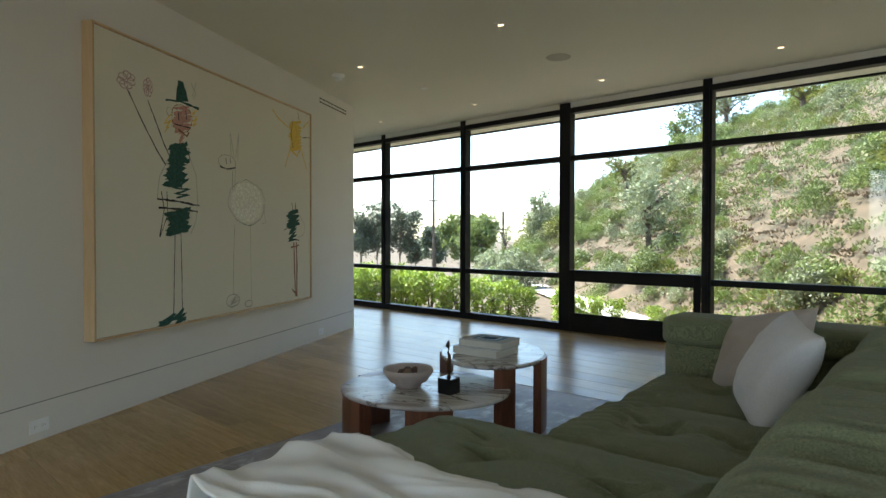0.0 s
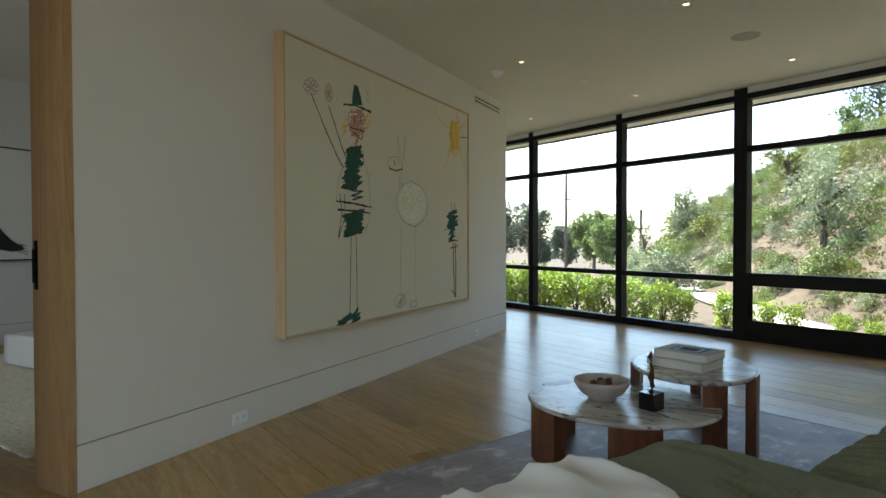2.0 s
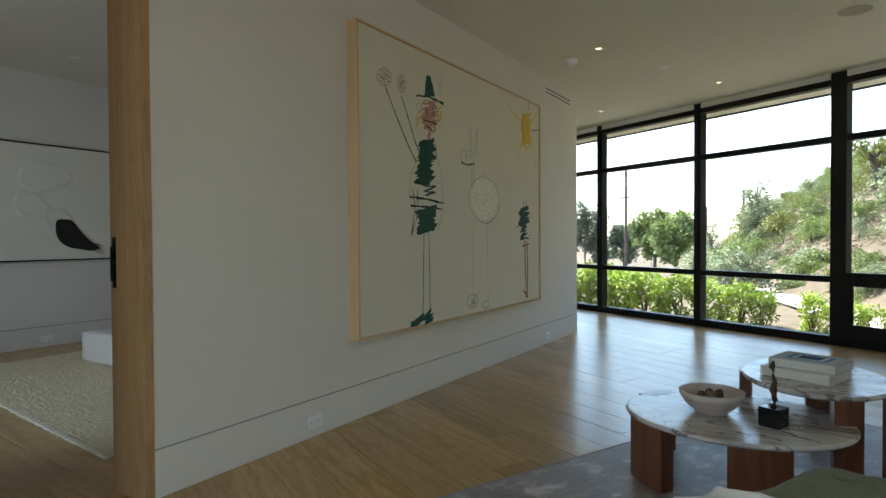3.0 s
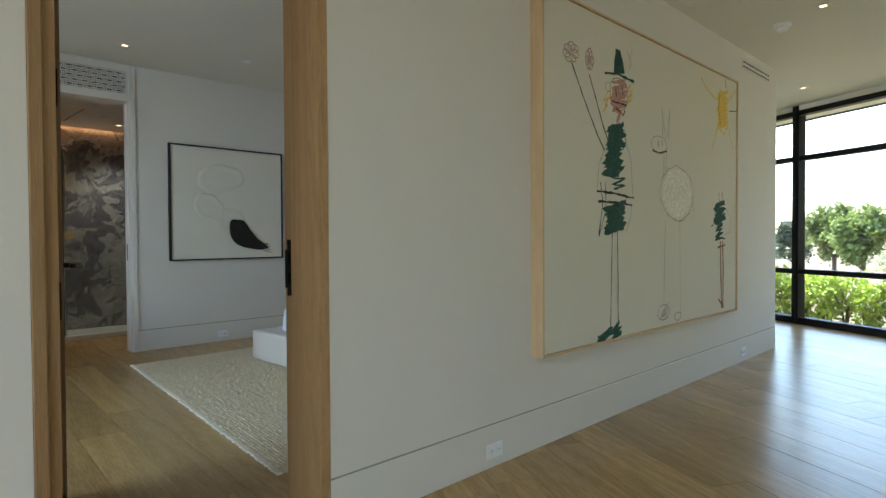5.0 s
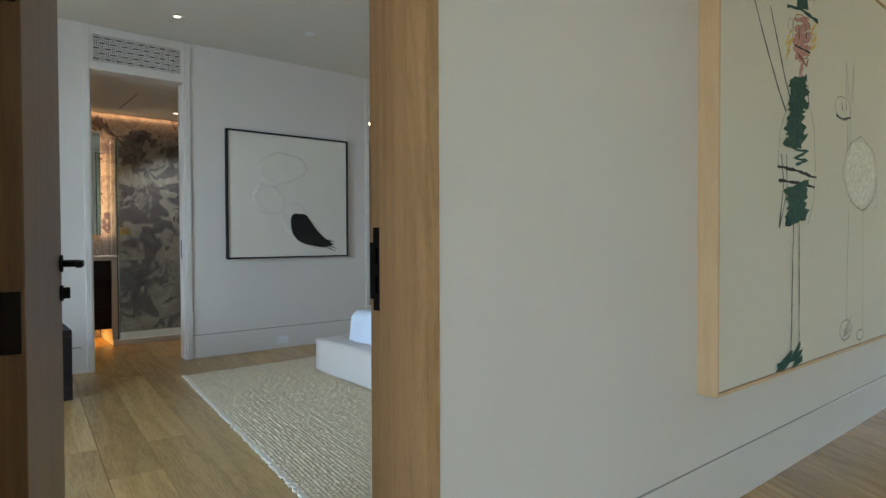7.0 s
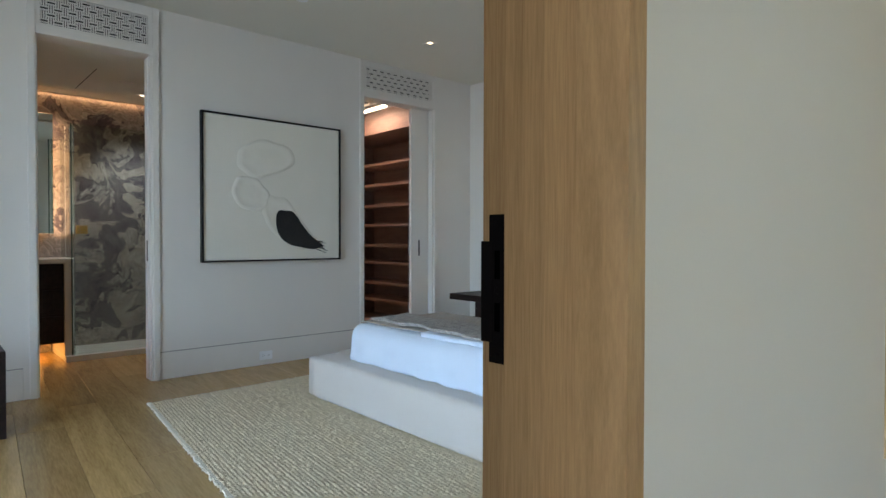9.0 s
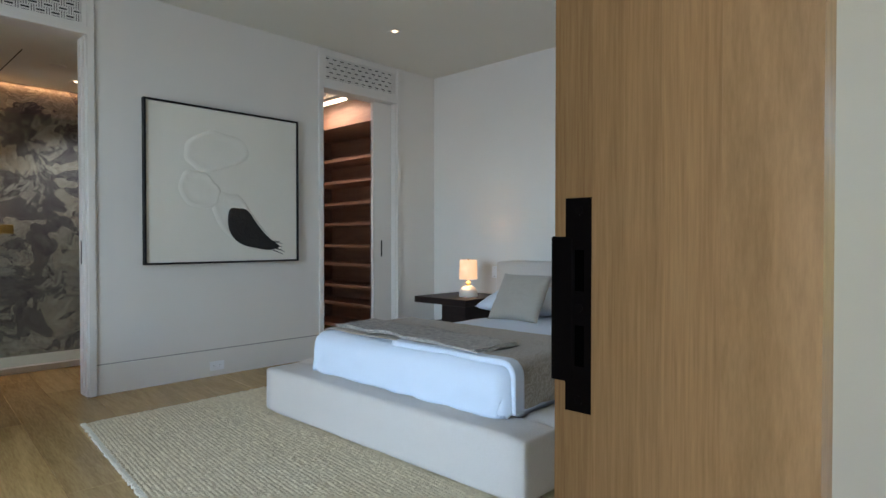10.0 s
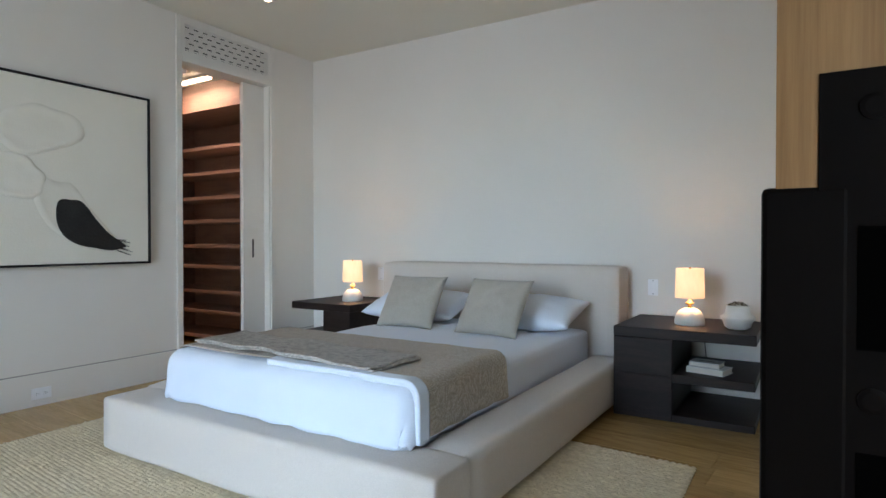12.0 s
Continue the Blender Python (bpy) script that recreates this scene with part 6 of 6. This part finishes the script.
def stems(seed, n, h):
    rng = random.Random(seed)
    return join([tube([(0, 0, -0.05), (rng.uniform(-0.1, 0.1), rng.uniform(-0.1, 0.1), h * 0.5), (rng.uniform(-0.25, 0.25), rng.uniform(-0.25, 0.25), h)], [0.018, 0.012, 0.005], 5) for _ in range(n)])


SHRUBS = {}
for kind, cnt, leaf in (("green", 1100, 0.06), ("grey", 1100, 0.055), ("yellow", 1000, 0.06)):
    for s in range(2):
        me = shrub_mesh(s + 3 * len(SHRUBS), cnt, leaf)
        me.materials.append(LEAF[kind])
        e = thing("shrub", {"green": "rounded green shrub on the dry slope", "grey": "silvery sage shrub on the dry slope", "yellow": "yellow-green shrub on the dry slope"}[kind], "shrub", "hillside shrubs", at=(0, 0, -60))
        o = new("foliage", me)
        o.parent = e
        part("stems", stems(s, 5, 0.5), BARK, e)
        SHRUBS[kind, s] = e
RH = random.Random(21)
placed = 0
first = set()
while placed < 298:
    low = placed >= 258
    u = RH.uniform(-17.5, 2.5) if placed % 4 else RH.uniform(-19, -8)
    toe = 11.2 - 0.95 * (u + 4.9) if u < 0 else 11.2 - 0.95 * 4.9 - 0.25 * u
    dist = 0.3 + 15.0 * RH.random() ** 1.2
    if placed % 6 == 5:
        dist = RH.uniform(0.35, 0.9)
    v = toe + dist
    if low:
        out = RH.uniform(13, 30)
        u, v = 0.218 + out * math.tan(radians(RH.uniform(-38, -31))), out
    kind = RH.choices(("green", "grey", "yellow"), (6, 4, 1.3))[0]
    key = (kind, RH.randrange(2))
    sc_ = (RH.uniform(0.8, 1.7) if low else RH.uniform(0.42, 0.9)) * (1.35 if RH.random() < 0.15 else 1.0)
    m_ = pose(*uv(u, v, ground_z(u, v) - 0.03), RH.uniform(-8, 8), RH.uniform(-8, 8), RH.uniform(0, 360)) @ Matrix.Diagonal((sc_ * RH.uniform(0.9, 1.3), sc_ * RH.uniform(0.9, 1.3), sc_ * RH.uniform(0.75, 1.05), 1))
    if key not in first:
        first.add(key)
        SHRUBS[key].matrix_world = m_
    else:
        copy_thing(SHRUBS[key], m_).matrix_world = m_
    placed += 1

# low ground cover and dry tufts on the bank
def cover(name, label, clumps, per, material, seed, leaf, spread, tall):
    rng = random.Random(seed)
    vs, fs = [], []
    for _ in range(clumps):
        u = rng.uniform(-17.5, 2.5)
        toe = 11.2 - 0.95 * (u + 4.9) if u < 0 else 11.2 - 0.95 * 4.9 - 0.25 * u
        v = toe - 0.25 + 15 * rng.random() ** 1.15
        if noise.noise((u * 0.4, v * 0.4, seed)) < -0.15:
            continue
        f = rng.uniform(0.55, 1.5)
        c = uv(u, v, ground_z(u, v) - 0.02)
        wide, high, lop = spread * f, tall * f, rng.uniform(0.75, 1.3)
        for _ in range(per):
            a_, h_ = rng.uniform(0, 6.2832), rng.random()
            ring = math.sqrt(max(0.0, 1 - h_ * h_)) * (1 + 0.25 * math.sin(3 * a_ + 9 * f))
            out = Vector((math.cos(a_) * ring * lop, math.sin(a_) * ring, h_))
            k_ = rng.uniform(0.70, 1.0)
            p = c + Vector((out.x * wide * k_, out.y * wide * k_, out.z * high * k_))
            d = (out + Vector((rng.gauss(0, 0.5), rng.gauss(0, 0.5), rng.gauss(0.5, 0.5)))).normalized() * leaf * rng.uniform(0.7, 1.4)
            s = d.cross(Vector((rng.gauss(0, 1), rng.gauss(0, 1), rng.gauss(0, 1)))).normalized() * leaf * 0.3
            k = len(vs)
            vs += [tuple(p - s), tuple(p + s), tuple(p + d)]
            fs.append((k, k + 1, k + 2))
    me = bpy.data.meshes.new(name)
    me.from_pydata(vs, [], fs)
    me.materials.append(material)
    return tagged(new(name, me), label, kind="stuff")


cover("ground_cover", "low green ground cover on the bank", 2000, 110, LEAF["green"], 5, 0.040, 0.15, 0.15)
cover("ground_cover", "pale sage ground cover on the bank", 1300, 110, LEAF["grey"], 6, 0.040, 0.17, 0.19)
cover("ground_cover", "low rounded green plants on the bank", 430, 280, LEAF["green"], 11, 0.050, 0.27, 0.36)
cover("ground_cover", "low yellow-green plants on the bank", 420, 170, LEAF["yellow"], 13, 0.045, 0.20, 0.24)
cover("dry_grass", "dry straw tufts and litter on the bank", 3000, 40, mat("straw", (0.24, 0.18, 0.11), 0.9, (0.12, 0.085, 0.055), 5, 0.8, 0), 7, 0.055, 0.20, 0.05)


def tree(label, u, v, height, crown_r, crown_z0, kind, seed, n, leaf, trunk=0.12, group="", z=None, tall=False):
    base = uv(u, v, ground_z(u, v) if z is None else z)
    t = thing("tree", label, "tree", group, at=tuple(base))
    rng = random.Random(seed)
    limbs = [tube([(0, 0, -0.2), (rng.uniform(-.1, .1), rng.uniform(-.1, .1), height * 0.3), (rng.uniform(-.2, .2), rng.uniform(-.2, .2), height * 0.62), (0, 0, height * 0.93)], [trunk, trunk * 0.8, trunk * 0.5, trunk * 0.12], 8)]
    tips = []
    for i in range(13):
        a_, zz = rng.uniform(0, 6.28), rng.uniform(crown_z0, height * 0.85)
        f = math.sqrt(max(0.05, 1 - ((zz - (crown_z0 + height) / 2) / ((height - crown_z0) / 2 + 0.01)) ** 2)) if not tall else 0.7
        r_ = crown_r * rng.uniform(0.6, 1.0) * f
        tip = Vector((math.cos(a_) * r_, math.sin(a_) * r_, zz + 0.12 * height * rng.random()))
        tips.append(tip)
        limbs.append(tube([(0, 0, zz * 0.72), tuple(tip * 0.55 + Vector((0, 0, zz * 0.33))), tuple(tip)], [trunk * 0.4, trunk * 0.25, trunk * 0.07], 5))
    part("trunk", join(limbs), BARK, t, "branching trunk")
    tips += [Vector((rng.uniform(-.4, .4) * crown_r, rng.uniform(-.4, .4) * crown_r, height * rng.uniform(0.75, 1.0))) for _ in range(4)]

    def shape(r):
        b = r.choice(tips)
        return b * r.uniform(0.72, 1.05) + Vector((r.gauss(0, crown_r * .17), r.gauss(0, crown_r * .17), r.gauss(0, crown_r * .15))), crown_r * 0.09
    me = foliage(seed, n, shape, leaf)
    me.materials.append(LEAF[kind])
    o = new("crown", me)
    o.parent = t
    return t


# olive-like trees on the bank and a line of trees beyond the fall of the ground
def at_angle(px, v):
    """A place v metres out, by its bearing from the first step of the walk."""
    a_ = math.atan((px - 784) / 1048) + radians(-42.3)
    return 0.218 + v * math.tan(a_), v


for px, v, h, r_, kind, n, leaf in ((1148, 13.3, 1.9, 0.70, "grey", 3400, 0.07), (1105, 19, 1.5, 0.65, "yellow", 900, 0.10), (1205, 26, 1.5, 0.7, "green", 900, 0.12), (955, 21, 2.3, 0.8, "grey", 2600, 0.09),
                                    (895, 24, 2.0, 0.5, "grey", 500, 0.10), (1285, 24, 1.9, 0.8, "grey", 1000, 0.12), (1415, 19, 1.3, 0.65, "yellow", 800, 0.10), (1240, 30, 2.6, 1.1, "dark", 1200, 0.14)):
    u, v = at_angle(px, v)
    tree("slender grey-green olive tree on the bank" if kind == "grey" else "leafy tree high on the bank", u, v, h, r_, h * 0.3, kind, px, n, leaf, 0.09, "bank trees")
for px, d, h, r_, z in ((640, 72, 8.4, 3.0, -3.2), (668, 76, 9.0, 3.2, -3.4), (708, 74, 8.8, 3.3, -3.3), (600, 70, 8.0, 3, -3.2), (545, 75, 9, 3.2, -3.4), (770, 66, 5.2, 1.7, -3.0), (815, 52, 4.6, 1.9, -2.6), (848, 50, 4.2, 1.7, -2.6), (480, 72, 8, 3, -3.2), (735, 90, 4.5, 2.0, -3.6)):
    u, v = at_angle(px, d * 0.72)
    tree("distant dark umbrella pine" if px < 760 else "distant rounded green tree", u, v, h * 1.1, r_ * 0.82, h * 0.40, "dark" if px < 800 else "green", px, 5200, 0.30, 0.16, "far trees", z=ground_z(u, v))


def pole(px, d, h, label):
    u, v = at_angle(px, d)
    p = thing("utility_pole", label, "utility pole", "utility poles", at=tuple(uv(u, v, ground_z(u, v) - 0.2)))
    part("post", tube([(0, 0, 0), (0, 0, h)], [0.10, 0.075], 10), BARK, p)
    part("crossarm", box(-0.35, 0.35, -0.05, 0.05, h * 0.72, h * 0.72 + 0.08), BARK, p)


pole(767, 28, 6.9, "tall dark wooden utility pole")
pole(890, 30, 4.2, "short wooden utility pole")
pole(946, 34, 5.6, "wooden utility pole beyond the bank")

# clipped hedge along the glass: plants side by side
hm = {}
for s in range(3):
    def shape(r):
        return Vector((r.uniform(-0.24, 0.24), r.uniform(-0.2, 0.2), r.random() ** 0.75 * 0.78)), 0.045
    me = foliage(50 + s, 900, shape, 0.062, 1.3)
    me.materials.append(LEAF["bright"])
    e = thing("hedge_plant", "bright green laurel plant in a low hedge", "hedge", "hedge")
    o = new("foliage", me)
    o.parent = e
    part("stems", stems(80 + s, 6, 0.55), BARK, e)
    hm[s] = e
k_ = 0
for i in range(30):
    u = -12.0 + i * 0.34
    if i > 15 and i % 5 == 4:
        continue
    v = 8.5 + 0.05 * math.sin(i * 1.7) + min(0.5, 0.22 * max(0, u + 8))
    f = 1.02 if u < -8 else max(0.36, 1.0 - 0.12 * (u + 8))
    f *= 1 + 0.10 * math.sin(i * 2.3)
    m_ = pose(*uv(u, v, ground_z(u, v) - 0.02), 0, 0, i * 77) @ Matrix.Diagonal((f, f, f, 1))
    if k_ < 3:
        hm[k_].matrix_world = m_
    else:
        copy_thing(hm[k_ % 3], m_).matrix_world = m_
    k_ += 1

# ---- floor planks ----
RP = random.Random(12)
PLW = 0.225
LENS = (1.7, 2.1, 2.5)


def plank_mesh(w, l):
    b = bmesh.new()
    bmesh.ops.create_cube(b, size=1, matrix=Matrix.LocRotScale((0, 0, -0.008), None, (l - 0.0014, w - 0.0014, 0.016)))
    bmesh.ops.bevel(b, geom=[e for e in b.edges if min(e.verts[0].co.z, e.verts[1].co.z) > -0.001], offset=0.0014, segments=1, affect="EDGES")
    me = bpy.data.meshes.new("plank")
    b.to_mesh(me)
    b.free()
    me.materials.append(OAK)
    return me


def clipped(poly, planes):
    """What is left of a flat outline on the inner side of each line (a, b, c): a x + b y <= c."""
    for a, b, c in planes:
        out = []
        for p, q in zip(poly, poly[1:] + poly[:1]):
            dp, dq = a * p[0] + b * p[1] - c, a * q[0] + b * q[1] - c
            if dp <= 0:
                out.append(p)
            if (dp < 0 < dq) or (dq < 0 < dp):
                k = dp / (dp - dq)
                out.append((p[0] + (q[0] - p[0]) * k, p[1] + (q[1] - p[1]) * k))
        poly = out
        if len(poly) < 3:
            return []
    return poly


PM = [plank_mesh(PLW, l) for l in LENS]
FAR_OAK = wood("floor_oak_far", (0.53, 0.345, 0.132), (0.33, 0.203, 0.074), 0.27, (0.30, 3.0, 3.0), 0.17, 1.6, island=True, bands=7.0, figure=0.07)
floor_ob = bpy.data.objects["floor"]
SILL = -2.89                                       # where the two rooms' boards meet, under the door
TOWARD = (math.sin(radians(WIN)), math.cos(radians(WIN)), GV + 0.03)


def lay(turn, planes, near, most):
    """Boards run at an angle over one room, cut along its edges."""
    ca, sa = math.cos(radians(turn)), math.sin(radians(turn))
    vs, fs, single = [], [], 0
    for r in range(-60, 70):
        x = -14 + RP.uniform(0, 2.2)
        while x < 12:
            k = RP.randrange(3)
            l = LENS[k]
            cx, cy = x + l / 2, r * PLW
            x += l
            wx, wy = cx * ca - cy * sa, cx * sa + cy * ca
            if not (-13 < wx < 8 and -6 < wy < 12):
                continue
            hl, hw = l / 2 - 0.0007, PLW / 2 - 0.0007
            local = [(cx - hl, cy - hw), (cx + hl, cy - hw), (cx + hl, cy + hw), (cx - hl, cy + hw)]
            poly = [(px * ca - py * sa, px * sa + py * ca) for px, py in local]
            cut = clipped(poly, planes)
            if not cut:
                continue
            if len(cut) == 4 and all(abs(p[0] - q[0]) + abs(p[1] - q[1]) < 1e-6 for p, q in zip(cut, poly)) and near(wx, wy) and single < most:
                o = new("plank", PM[k])
                o.matrix_world = pose(wx, wy, RP.uniform(-0.0004, 0.0), 0, 0, turn)
                o.parent = floor_ob
                single += 1
                continue
            z, b0, m = -0.0002 * RP.random(), len(vs), len(cut)
            back = [(px * ca + py * sa, -px * sa + py * ca) for px, py in cut]
            vs += [(px, py, -0.0155) for px, py in back] + [(px, py, z) for px, py in back]
            fs.append(tuple(range(b0 + m, b0 + 2 * m)))
            fs += [(b0 + i, b0 + (i + 1) % m, b0 + m + (i + 1) % m, b0 + m + i) for i in range(m)]
    me = bpy.data.meshes.new("planks")
    me.from_pydata(vs, [], fs)
    me.materials.append(FAR_OAK)
    o = tagged(new("planks", me), "wide oak floor planks", kind="stuff")
    o.matrix_world = pose(0, 0, 0, 0, 0, turn)
    o.parent = floor_ob


lay(-WIN, [(-1, 0, -SILL), (1, 0, 5.1), (0, -1, 4.3), TOWARD], lambda x, y: x < 0.8 and y > 0.4, 150)
lay(-WIN, [(1, 0, SILL), (-1, 0, 6.1), (0, -1, -5.75), TOWARD], lambda x, y: False, 0)
lay(-4.0, [(1, 0, SILL), (-1, 0, 9.55), (0, -1, 1.7), (0, 1, 5.6)], lambda x, y: x > -7.3 and y > -0.2, 150)
